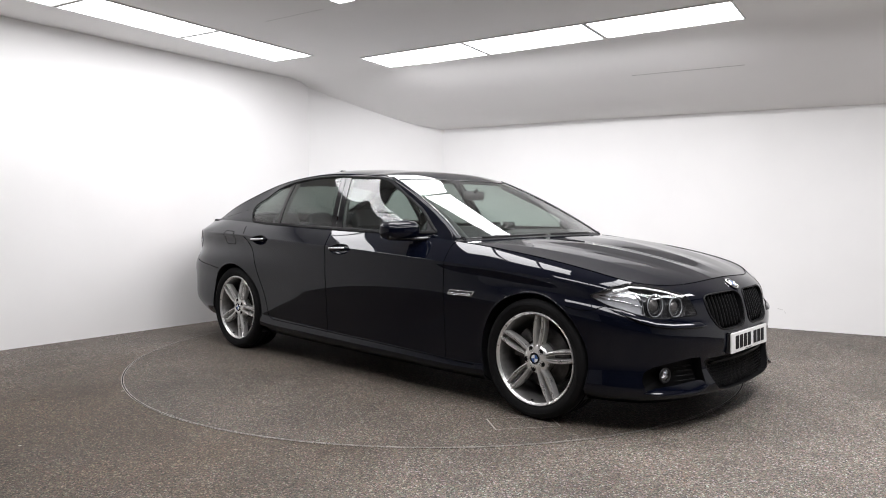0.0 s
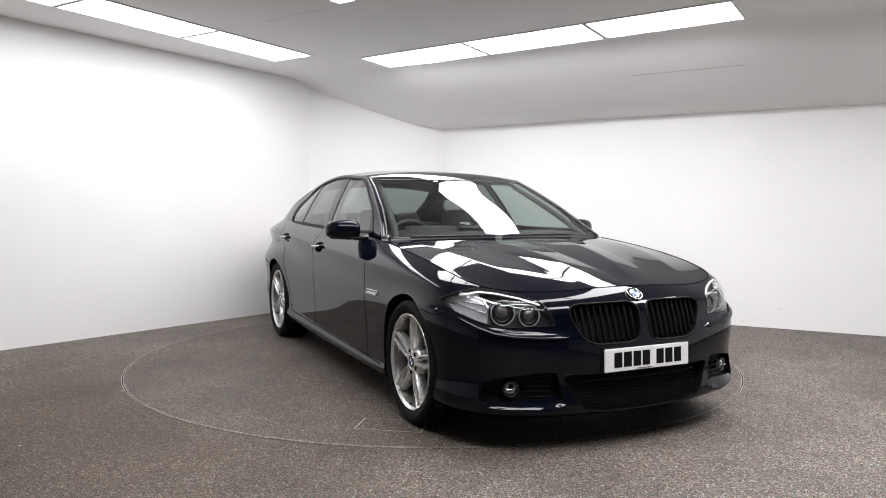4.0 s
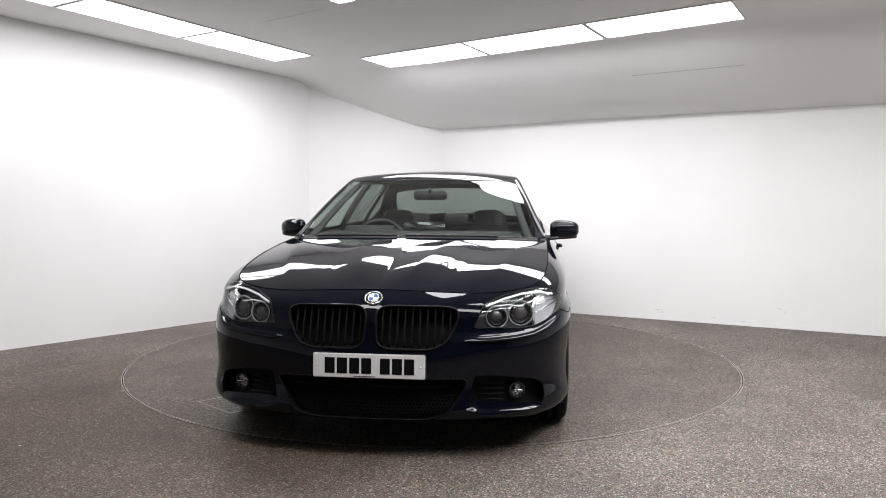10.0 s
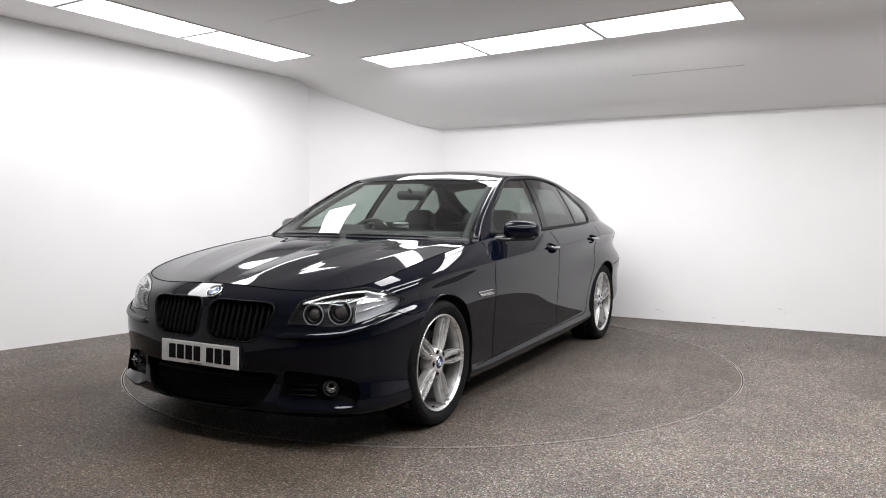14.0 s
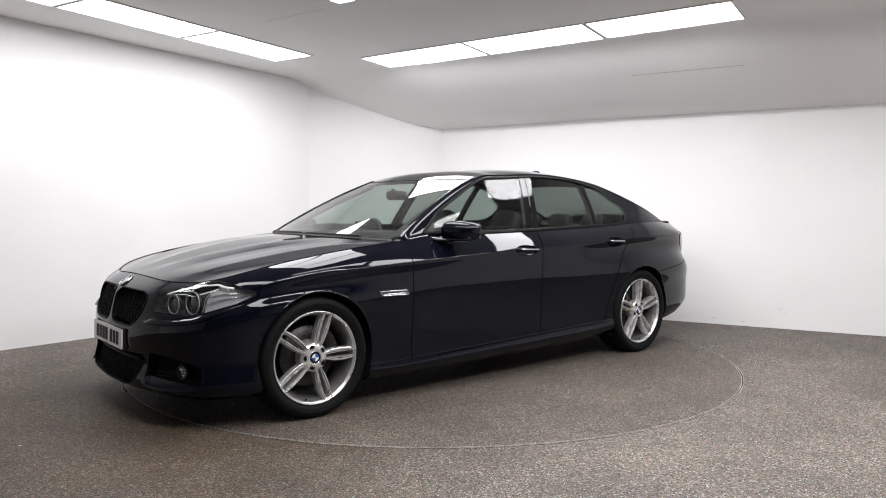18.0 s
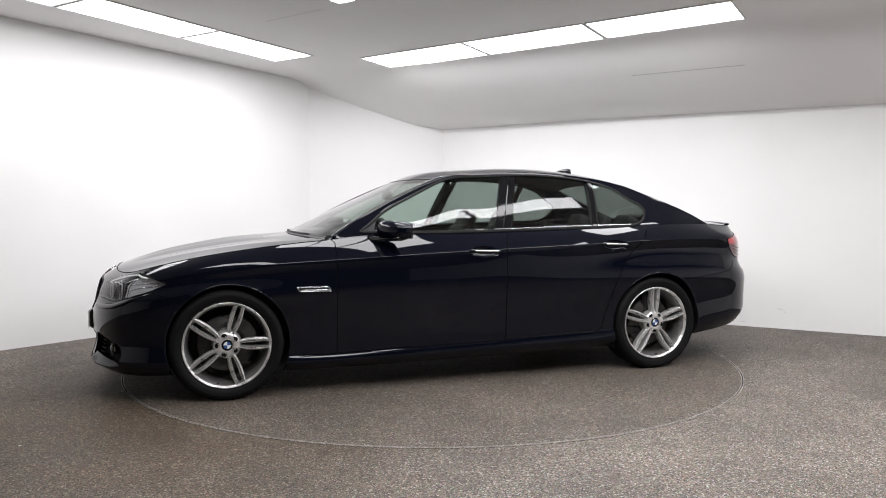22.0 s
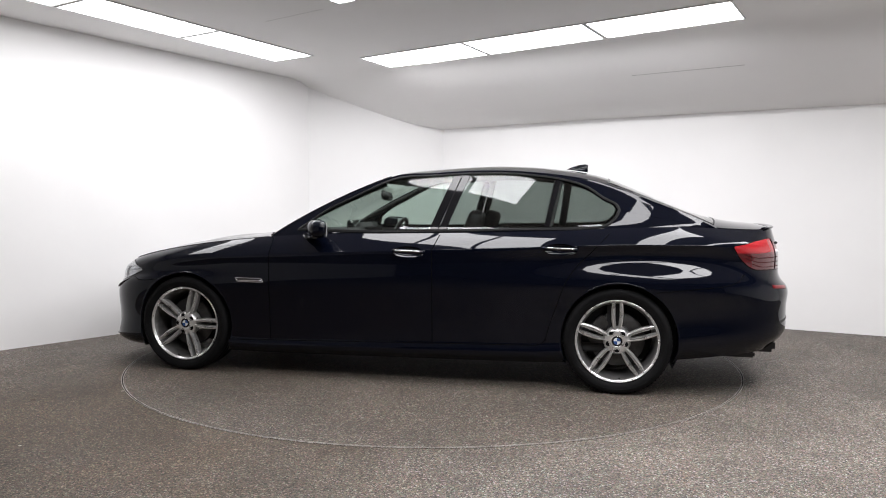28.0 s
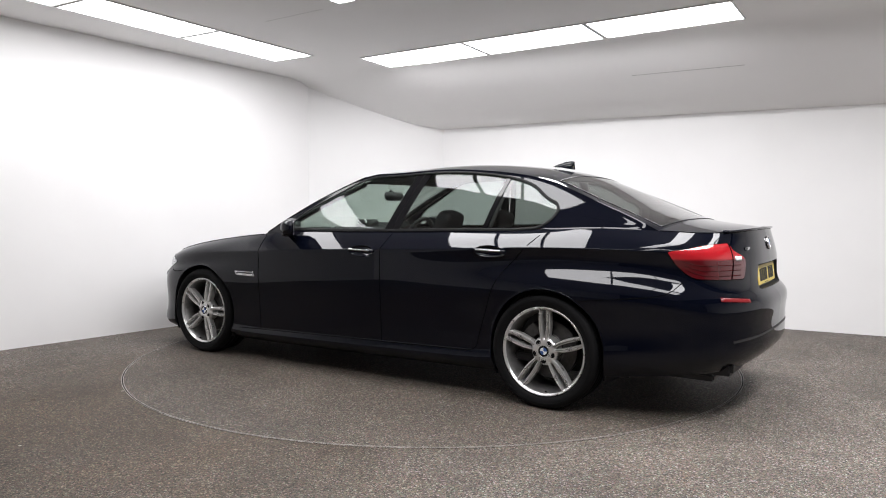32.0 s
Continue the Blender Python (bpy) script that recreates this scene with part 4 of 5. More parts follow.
# barrel and disc behind the spokes, in darker greys than the rim
M_BARREL = material("grey_barrel", (0.27, 0.265, 0.26), 0.42, metal=0.75, grime=0.3, grime_size=20)
M_DISC = material("dark_disc", (0.09, 0.087, 0.085), 0.45, metal=0.8, grime=0.35, grime_size=30)
TREAD = [(.250, .096), (.257, .104), (.263, .112), (.284, .1215), (.302, .1235), (.317, .118), (.326, .106), (.3305, .090), (.3320, .078),
         (.3320, .056), (.326, .054), (.326, .046), (.3325, .044), (.3325, .018), (.326, .016), (.326, .006), (.3325, .004), (.3325, -.020), (.326, -.022), (.326, -.032),
         (.3320, -.034), (.332, -.078), (.326, -.106), (.31, -.12), (.262, -.11)]
TYRE = lathe_mesh("tyre", TREAD, M_RUBBER, 96)
BLOCK = bmesh.new()
for i in range(72):  # tread blocks on the shoulders
    for sgn in (1, -1):
        box(BLOCK, (-0.0055, sgn * 0.084 - 0.014, 0.320), (0.0055, sgn * 0.084 + 0.014, 0.3312), 0, pose(0, 0, 0, 0, i * 5, 0))
TREADME = bpy.data.meshes.new("tread")
BLOCK.to_mesh(TREADME)
BLOCK.free()
TREADME.materials.append(M_RUBBER)
LETTER = mesh_of("sidewall_ridge", *lathe([(.2955, .1225), (.2965, .1250), (.2985, .1250), (.2995, .1225)], 96), M_RUBBER, True)
RIM = lathe_mesh("rim", [(.2560, .098), (.2578, .108), (.2562, .1130), (.2530, .1138), (.2500, .1115), (.2488, .1060), (.2460, .1045), (.2425, .0990)], M_ALLOY, 96)
BARREL = lathe_mesh("barrel", [(.2425, .0990), (.2370, .0880), (.2320, .0700), (.2250, .030), (.2180, -.10), (.2500, -.112)], M_BARREL, 72)
HUB = lathe_mesh("hub", [(.033, .094), (.037, .0975), (.050, .0970), (.066, .0945), (.078, .086), (.085, .068), (.087, .030)], M_ALLOY, 60)
CAP = solid_disc("cap", .0335, .085, .0985, M_CHAR, 40)
CAPRING = lathe_mesh("cap_ring", [(.0315, .0985), (.0325, .0998), (.0338, .0995), (.0345, .0965)], M_CHROME, 40)


def quadrant(r, a0, a1, y, n=8):
    v = [(0, y, 0)] + [(r * math.cos(a0 + (a1 - a0) * i / n), y, r * math.sin(a0 + (a1 - a0) * i / n)) for i in range(n + 1)]
    return v, [(0, i + 2, i + 1) for i in range(n)]


BOLT = mesh_of("wheel_bolt", *lathe([(.0001, .0985), (.0060, .0985), (.0070, .0975), (.0072, .0962), (.0118, .0962), (.0132, .0980), (.0162, .0955)], 18), M_CHAR, True)
DISC = lathe_mesh("brake_disc", [(.075, .03), (.09, .012), (.095, .012), (.168, .012), (.170, .008), (.170, -.018), (.08, -.018)], M_DISC, 64)
VALVE = mesh_of("valve", *tube_along([(0, .083, -.238), (0, .100, -.230)], .004, 8), M_CHAR, True)


def spoke_mesh():
    """One blade of a double spoke, running up from the hub to the rim; a raised ridge along its middle."""
    stations = [(0.050, 0.0110, 0.0085, .093), (0.075, 0.0150, 0.0098, .0965), (0.105, 0.0200, 0.0118, .0985), (0.150, 0.0242, 0.0130, .1005),
                (0.195, 0.0245, 0.0125, .1025), (0.228, 0.0225, 0.0110, .1045), (0.250, 0.0205, 0.0100, .1060)]
    q = np.linspace(0.050, 0.250, 22)
    s = spline([a[0] for a in stations], np.array([a[1:] for a in stations]), q)
    sec = [(-1.0, -.046), (-1.0, -.014), (-.78, -.0010), (-.55, -.0005), (-.22, -.0105), (.08, .0030), (.36, .0028), (.60, -.0085), (.85, -.0100), (1.0, -.017), (1.0, -.046)]
    v, f = [], []
    for r, (off, hw, y) in zip(q, s):
        for a, b in sec:
            v.append((off + a * hw, y + b, r))
    k = len(sec)
    for i in range(len(q) - 1):
        for j in range(k - 1):
            f.append((i * k + j, (i + 1) * k + j, (i + 1) * k + j + 1, i * k + j + 1))
    return v, f


sv, sf = spoke_mesh()
SPOKE_A = mesh_of("spoke", sv, [x[::-1] for x in sf], M_ALLOY, False)
SPOKE_B = mesh_of("spoke", [(-x, y, z) for x, y, z in sv], sf, M_ALLOY, False)
for m_ in (SPOKE_A, SPOKE_B):
    for p in m_.polygons:
        p.use_smooth = True
    m_.set_sharp_from_angle(angle=radians(28))
CALIPER = bmesh.new()
for i in range(-3, 4):
    box(CALIPER, (-0.022, -0.045, 0.105), (0.022, 0.045, 0.178), 0.006, pose(0, 0, 0, 0, 62 + i * 8, 0))
CALME = bpy.data.meshes.new("caliper")
CALIPER.to_mesh(CALME)
CALIPER.free()
CALME.materials.append(M_DISC)


def wheel(x, y, turn, right):
    """A wheel whose outer face looks to the car's left, or to its right when turned round."""
    w = new("wheel")
    w.parent = car
    w["label"] = "silver five double-spoke alloy wheel with low tyre"
    w.matrix_basis = pose(x, -y if right else y, 0.3310, 0, 0, 180 if right else 0)
    part("tyre", TYRE, None, w, "black low-profile tyre")
    tagged(part("tread", TREADME, None, w), kind="stuff")
    part("sidewall_ridge", LETTER, None, w)
    part("rim", RIM, None, w, "silver alloy rim")
    part("hub", HUB, None, w)
    part("barrel", BARREL, None, w)
    part("brake_disc", DISC, None, w, "steel brake disc")
    cal = part("brake_caliper", CALME, None, w)
    cal.rotation_euler = (0, radians(-125 if (x > 0) != right else 0), 0)
    cap = part("centre_cap", CAP, None, w)
    part("cap_ring", CAPRING, None, w)
    for i in range(4):
        a = math.pi / 2 * i
        v, f = quadrant(.0215, a, a + math.pi / 2, .0990)
        part("cap_badge", mesh_of("cap_badge", v, f, M_BLUE if i % 2 else M_ENAM), None, w)
    for i in range(5):
        a = radians(turn + 72 * i)
        for me in (SPOKE_A, SPOKE_B):
            part("spoke", me, None, w).rotation_euler = (0, a, 0)
        b = part("wheel_bolt", BOLT, None, w)
        b.matrix_basis = pose(0, 0, 0, 0, math.degrees(a) + 36, 0) @ Matrix.Translation((0, 0, 0.0555))
    part("valve", VALVE, None, w).rotation_euler = (0, radians(turn + 4), 0)
    return w


wheel(1.485, 0.800, -18, False)
wheel(-1.485, 0.806, 0, False)
wheel(1.485, 0.800, -8, True)
wheel(-1.485, 0.806, -24, True)

# wheel housings, arch lips and underside
for c in (ARCH_F, ARCH_R):
    v, f = [], []
    n = 40
    for i in range(n + 1):
        a = math.pi * (-0.16 + 1.32 * i / n)
        px, pz = c[0] + (ARCH + 0.012) * math.cos(a), c[1] + (ARCH + 0.012) * math.sin(a)
        q = on_side(px, max(0.2, pz))[0].y - 0.006
        v += [(px, 0.55, pz), (px, q, pz)]
    for i in range(n):
        f.append((2 * i, 2 * i + 1, 2 * i + 3, 2 * i + 2))
    both_sides("wheel_housing", v, f, M_PLAST)
    both_sides("wheel_housing_wall", [(c[0] - 0.38, 0.56, 0.16), (c[0] + 0.38, 0.56, 0.16), (c[0] + 0.38, 0.56, 0.72), (c[0] - 0.38, 0.56, 0.72)], [(0, 1, 2, 3)], M_PLAST)
    pts = [(c[0] + ARCH * math.cos(math.pi * (-0.13 + 1.26 * i / 60)), c[1] + ARCH * math.sin(math.pi * (-0.13 + 1.26 * i / 60))) for i in range(61)]
    pts = [p for p in pts if p[1] > 0.19]
    both_sides("arch_lip", *bead(on_side, pts, 0.005, -0.002, False, 0.6), M_PAINT)
bm = bmesh.new()
box(bm, (-2.35, -0.56, 0.20), (2.12, 0.56, 0.24), 0.01)
box(bm, (-1.12, -0.86, 0.185), (1.12, 0.86, 0.23), 0.01)
part("underbody", bm, M_PLAST, car, "black underbody panel")

# ---------------------------------------------------------------- the car: front
def ring_of(center, axis, R, r, n=48, k=8, squash=1.0):
    """A torus about an axis."""
    axis = Vector(axis).normalized()
    s = axis.cross(Vector((0, 0, 1))).normalized()
    t = s.cross(axis)
    pts = [Vector(center) + s * (R * math.cos(2 * math.pi * i / n)) + t * (R * squash * math.sin(2 * math.pi * i / n)) for i in range(n)]
    return tube_along(pts, r, k, True, 1.0, [axis] * n)


def dome(center, axis, R, h, n=32, k=6):
    """A shallow dome."""
    axis = Vector(axis).normalized()
    s = axis.cross(Vector((0, 0, 1))).normalized()
    t = s.cross(axis)
    c = Vector(center)
    v, f = [c + axis * h], []
    for j in range(1, k + 1):
        a = math.pi / 2 * j / k
        for i in range(n):
            w = 2 * math.pi * i / n
            v.append(c + (s * math.cos(w) + t * math.sin(w)) * (R * math.sin(a)) + axis * (h * math.cos(a)))
    for i in range(n):
        f.append((0, 1 + i, 1 + (i + 1) % n))
        for j in range(k - 1):
            f.append((1 + j * n + i, 1 + (j + 1) * n + i, 1 + (j + 1) * n + (i + 1) % n, 1 + j * n + (i + 1) % n))
    return v, f


def backing(finder, poly, depth, way, shrink=1.0):
    """A floor behind an opening, with the walls that lead to it."""
    pts = dense(poly, 0.03)
    c = pts.mean(0)
    ps = [finder(*p)[0] for p in pts]
    v, f = [], []
    n = len(pts)
    for p in ps:
        v.append(p)
    for p in ps:
        v.append(p + Vector(way) * depth)
    mid = sum(v[n:], Vector()) / n
    v.append(mid)
    for i in range(n):
        j = (i + 1) % n
        f.append((i, j, n + j, n + i))
        f.append((n + i, n + j, 2 * n))
    return v, f


# grilles
kid = both_sides("grille", *backing(on_front, KIDNEY, 0.07, (-1, 0, 0)), M_CHAR, None, "gloss black twin kidney-shaped radiator grille", False)
both_sides("grille_frame", *bead(on_front, dense(KIDNEY, 0.012), 0.0050, 0.001, True, 0.8), M_SEAL, kid)
for i in range(10):
    y = 0.052 + i * 0.0345
    zz = [p[1] for p in dense(KIDNEY, 0.004) if abs(p[0] - y) < 0.006]
    if not zz:
        continue
    a, b = on_front(y, max(zz) - 0.004)[0], on_front(y, min(zz) + 0.004)[0]
    pts = [a.lerp(b, t / 8) + Vector((-0.024, 0, 0)) + Vector((0.006 * math.sin(math.pi * t / 8), 0, 0)) for t in range(9)]
    both_sides("grille_slat", *tube_along(pts, 0.0052, 6, False, 2.2, [Vector((1, 0, 0))] * 9), M_CHAR, kid)

# lower intake: dark opening with a honeycomb insert
def on_nose(y, z):
    p, n_ = on_front(abs(y), z)
    return (p, n_) if y >= 0 else (Vector((p.x, -p.y, p.z)), Vector((n_.x, -n_.y, n_.z)))


low = part("lower_intake", mesh_of("lower_intake", *backing(on_nose, INTAKE, 0.06, (-1, 0, 0)), M_CHAR), None, car, "black lower air intake with honeycomb mesh")
hv, hf = [], []
for r_ in range(8):
    for c_ in range(-24, 25):
        y, z = c_ * 0.0175 + (0.0087 if r_ % 2 else 0), 0.205 + r_ * 0.0155
        if sdf(np.array([[y, z]]), INTAKE)[0][0] > -0.012:
            continue
        p = on_nose(y, z)[0] + Vector((-0.035, 0, 0))
        v, f = ring_of(p, (1, 0, 0), 0.0095, 0.0016, 6, 4)
        hf += [tuple(i + len(hv) for i in q) for q in f]
        hv += v
part("mesh_insert", mesh_of("mesh_insert", hv, hf, M_CHAR, True), None, low, "black honeycomb mesh")
part("intake_lip", mesh_of("intake_lip", *bead(on_nose, dense(INTAKE, 0.012), 0.003, 0.0, True, 0.7), M_SEAL, True), None, low)
part("intake_bar", mesh_of("intake_bar", *tube_along([on_nose(y, 0.335)[0] + Vector((-0.030, 0, 0)) for y in np.linspace(-0.36, 0.36, 27)], 0.009, 8), M_CHAR, True), None, low)

# fog lamps in their recesses, with the painted blade below
fog = both_sides("fog_recess", *backing(on_front, FOGBOX, 0.055, (-1, -0.15, 0)), M_CHAR, None, "black fog lamp recess", False)
fp = on_front(0.668, 0.302)[0] + Vector((-0.030, 0, 0))
FA = Vector((0.96, 0.28, 0))
both_sides("fog_lamp_bowl", *dome(fp - FA * 0.010, -FA, 0.032, 0.03), M_REFL, fog)
both_sides("fog_lamp_bezel", *ring_of(fp, FA, 0.035, 0.005), M_PLAST, fog)
both_sides("fog_lamp_lens", *dome(fp, FA, 0.034, 0.010), M_LENS, fog)
both_sides("fog_lamp_bar", *tube_along([fp + Vector((0.004, -0.028, 0)), fp + Vector((0.004, 0.028, 0))], 0.004, 6), M_SATIN, fog)
BLADE_Y = (0.436, 0.470, 0.510, 0.60, 0.70, 0.755, 0.797)
by_ = np.linspace(0.436, 0.797, 30)
b_top = spline(BLADE_Y, (0.240, 0.262, 0.266, 0.258, 0.248, 0.240, 0.229), by_)
b_low = spline(BLADE_Y, (0.234, 0.226, 0.214, 0.211, 0.213, 0.217, 0.222), by_)
# steep at the back, then a rounded shoulder and a lip that turns under
BLADE_PROFILE = ((-0.016, 1.0), (-0.010, 0.66), (-0.0045, 0.42), (0.0010, 0.26), (0.0060, 0.14), (0.0095, 0.02), (0.0105, -0.12), (0.0080, -0.24), (-0.004, -0.32))
blade_v, blade_f = [], []
for i, (y, zt, zl) in enumerate(zip(by_, b_top, b_low)):
    q = on_front(y, zl)[0]
    w_ = min(1.0, i / 3 + 0.1, (29 - i) / 5 + 0.1)
    blade_v += [q + Vector((0.002 + o_ * w_, 0, max(zt - zl, 0.012) * h_)) for o_, h_ in BLADE_PROFILE]
nb = len(BLADE_PROFILE)
for i in range(29):
    for k in range(nb - 1):
        blade_f.append((i * nb + k, i * nb + k + 1, i * nb + k + nb + 1, i * nb + k + nb))
blade = both_sides("bumper_blade", blade_v, blade_f, M_PAINT, None, "body-coloured bumper blade below the fog lamp")
for k in range(4):
    both_sides("recess_fin", *tube_along([on_front(0.49 + 0.006 * k, 0.268 + 0.024 * k)[0] + Vector((-0.03, 0, 0)), on_front(0.61, 0.268 + 0.024 * k)[0] + Vector((-0.03, 0, 0))], 0.004, 6), M_CHAR, fog)

M_FACET = material("lamp_facets", (0.58, 0.59, 0.61), 0.25, metal=0.45, bump=0.9, bump_size=14)
# headlamps
lampN = np.unique(lampF)
Vb = V.copy()
Vb[lampN] -= N[lampN] * 0.055
Vl = V.copy()
Vl[lampN] += N[lampN] * 0.0015
lamp = [part("headlamp", panel_mesh("headlamp", Vb, lampF, N, M_BOWL, m_), None, car, "clear-lensed twin-ring headlamp with chrome reflector") for m_ in (False, True)]
wv, wf = [], []
for i, p in enumerate(dense(HEADLAMP, 0.012)):
    q, n_ = on_front(*p)
    wv += [q, q - n_ * 0.056]
for i in range(len(wv) // 2):
    j = (i + 1) % (len(wv) // 2)
    wf.append((2 * i, 2 * i + 1, 2 * j + 1, 2 * j))
both_sides("lamp_wall", wv, wf, M_BOWL, lamp)
for m_ in (False, True):
    part("lamp_lens", panel_mesh("lamp_lens", Vl, lampF, N, M_LENS, m_), None, lamp[m_], "clear lens").visible_shadow = False
both_sides("lamp_gasket", *bead(on_front, dense(HEADLAMP, 0.012), 0.0030, 0.0, True, 0.6), M_SEAL, lamp)
for (y, z), R in (((0.700, 0.664), 0.058), ((0.584, 0.653), 0.050)):
    p, n_ = on_front(y, z)
    ax = Vector((0.97, 0.22, 0.05))
    c = p - n_ * 0.036
    both_sides("halo_ring", *ring_of(c + ax * 0.010, ax, R, 0.0026), M_RING, lamp, "pale light-guide ring")
    both_sides("lamp_shroud", *ring_of(c - ax * 0.004, ax, R * 0.80, 0.0095), M_PILLAR, lamp)
    both_sides("projector", *dome(c - ax * 0.012, ax, R * 0.66, 0.020), M_STEEL, lamp, "glass projector lens")
brow = [on_front(y, z) for y, z in line([(0.524, 0.700), (0.60, 0.729), (0.69, 0.7495), (0.765, 0.757), (0.84, 0.738)], 0.012)]
both_sides("lamp_brow", *tube_along([p - n_ * 0.009 for p, n_ in brow], 0.0068, 8, False, 0.5, [n_ for p, n_ in brow]), M_HALO, lamp, "bright light strip")
lid = [on_front(y, z) for y, z in line([(0.560, 0.706), (0.630, 0.711), (0.690, 0.700), (0.735, 0.718), (0.780, 0.742)], 0.012)]
both_sides("lamp_eyelid", *tube_along([p - n_ * 0.018 for p, n_ in lid], 0.0032, 8, False, 0.5, [n_ for p, n_ in lid]), M_HALO, lamp, "bright lower light strip")
outer = lampF[V[lampF].mean(1)[:, 1] > 0.758]
Vr = V.copy()
Vr[np.unique(outer)] -= N[np.unique(outer)] * 0.030
for m_ in (False, True):
    part("lamp_reflector", panel_mesh("lamp_reflector", Vr, outer, N, M_FACET, m_), None, lamp[m_], "bright chrome reflector")
for k in range(2):
    rb = [on_front(y, z) for y, z in line([(0.765, 0.655 + 0.045 * k), (0.82, 0.680 + 0.030 * k), (0.876, 0.697 + 0.012 * k)], 0.02)]
    both_sides("reflector_rib", *tube_along([p - n_ * 0.024 for p, n_ in rb], 0.0024, 6, False, 0.7, [n_ for p, n_ in rb]), M_REFL, lamp)
dv = [on_front(0.758, z) for z in np.linspace(0.614, 0.752, 10)]
both_sides("lamp_divider", *tube_along([p - n_ * 0.032 for p, n_ in dv], 0.010, 8, False, 0.8, [n_ for p, n_ in dv]), M_REFL, lamp)
LEDGE = line([(0.425, 0.546), (0.56, 0.549), (0.663, 0.554), (0.745, 0.566), (0.805, 0.590), (0.850, 0.622), (0.880, 0.655)], 0.02)
lv, lf = [], []
for i, p in enumerate(LEDGE):
    q, n_ = on_front(*p)
    w_ = min(1.0, i / 2, (len(LEDGE) - 1 - i) / 4) + 0.05
    flat_n = Vector((n_.x, n_.y, 0)).normalized()
    # a narrow shelf: rounded on top, with a turned nose and a drop back to the bumper
    for out_, up_ in ((-0.006, 0.0175), (0.0005, 0.0130), (0.0060, 0.0080), (0.0105, 0.0025), (0.0135, -0.0030), (0.0115, -0.0075), (-0.004, -0.0095)):
        lv.append(q + flat_n * out_ * w_ + Vector((0, 0, up_ * w_)))
for i in range(len(LEDGE) - 1):
    for k in range(6):
        lf.append((i * 7 + k, i * 7 + k + 1, i * 7 + k + 8, i * 7 + k + 7))
both_sides("bumper_ledge", lv, lf, M_PAINT)
both_sides("washer_cover", *ribbon(on_front, bevel_poly([(0.62, 0.548), (0.70, 0.556), (0.705, 0.583), (0.625, 0.574)], 0.01), 0.003, 0.0012, True), M_GAP)

# number plate on the front, its writing as bars
def plate(p0, nx, mat, base):
    bm = bmesh.new()
    box(bm, (-0.004, -0.26, -0.0555), (0.004, 0.26, 0.0555), 0.003)
    root = part("number_plate", bm, mat, car, base)
    root.matrix_basis = Matrix.Translation(p0) @ nx
    x = 0.0052
    for w0_, w1_ in ((-0.205, -0.158), (-0.148, -0.100), (-0.090, -0.044), (-0.034, 0.012), (0.052, 0.098), (0.108, 0.154), (0.164, 0.210)):
        bm = bmesh.new()
        box(bm, (0.003, w0_, -0.036), (x, w1_, 0.036), 0.0004)
        part("plate_bar", bm, M_CHAR, root)
    bm = bmesh.new()
    box(bm, (0.003, -0.07, -0.0490), (x, 0.03, -0.0465))
    part("plate_bar", bm, M_CHAR, root)
    for s_ in (-1, 1):
        part("plate_screw", mesh_of("plate_screw", *dome((0.0038, s_ * 0.238, 0.0), (1, 0, 0), 0.006, 0.003, 12, 3), M_ENAM, True), None, root)


plate((2.3055, 0, 0.432), pose(0, 0, 0, 0, -2, 0), M_WHITEP, "white number plate with dark bars")
bm = bmesh.new()
box(bm, (2.25, -0.262, 0.374), (2.3005, 0.262, 0.490), 0.008)
part("plate_plinth", bm, M_PLAST, car)


def roundel(c, axis, R):
    axis = Vector(axis).normalized()
    s = axis.cross(Vector((0, 1, 0))).normalized()
    t = axis.cross(s)
    rt = Matrix(((s.x, axis.x, t.x), (s.y, axis.y, t.y), (s.z, axis.z, t.z))).to_4x4()
    root = part("round_badge", solid_disc("round_badge", R, -0.004, 0.004, M_CHAR, 40), None, car, "round enamel badge with blue and white quarters")
    root.matrix_basis = Matrix.Translation(c) @ rt
    part("badge_ring", lathe_mesh("badge_ring", [(R * .94, .004), (R * .97, .006), (R * 1.02, .0055), (R * 1.04, .000)], M_CHROME, 40), None, root)
    for i in range(4):
        a = math.pi / 2 * i
        part("badge_quarter", mesh_of("badge_quarter", *quadrant(R * .60, a, a + math.pi / 2, .0055), M_BLUE if i % 2 else M_ENAM), None, root)
    part("badge_inner_ring", lathe_mesh("badge_inner_ring", [(R * .60, .0048), (R * .61, .0062), (R * .66, .0060), (R * .67, .004)], M_CHROME, 40), None, root)


bp_, bn_ = on_front(0.0, 0.727)
roundel(tuple(bp_ + bn_ * 0.003), tuple(bn_), 0.041)

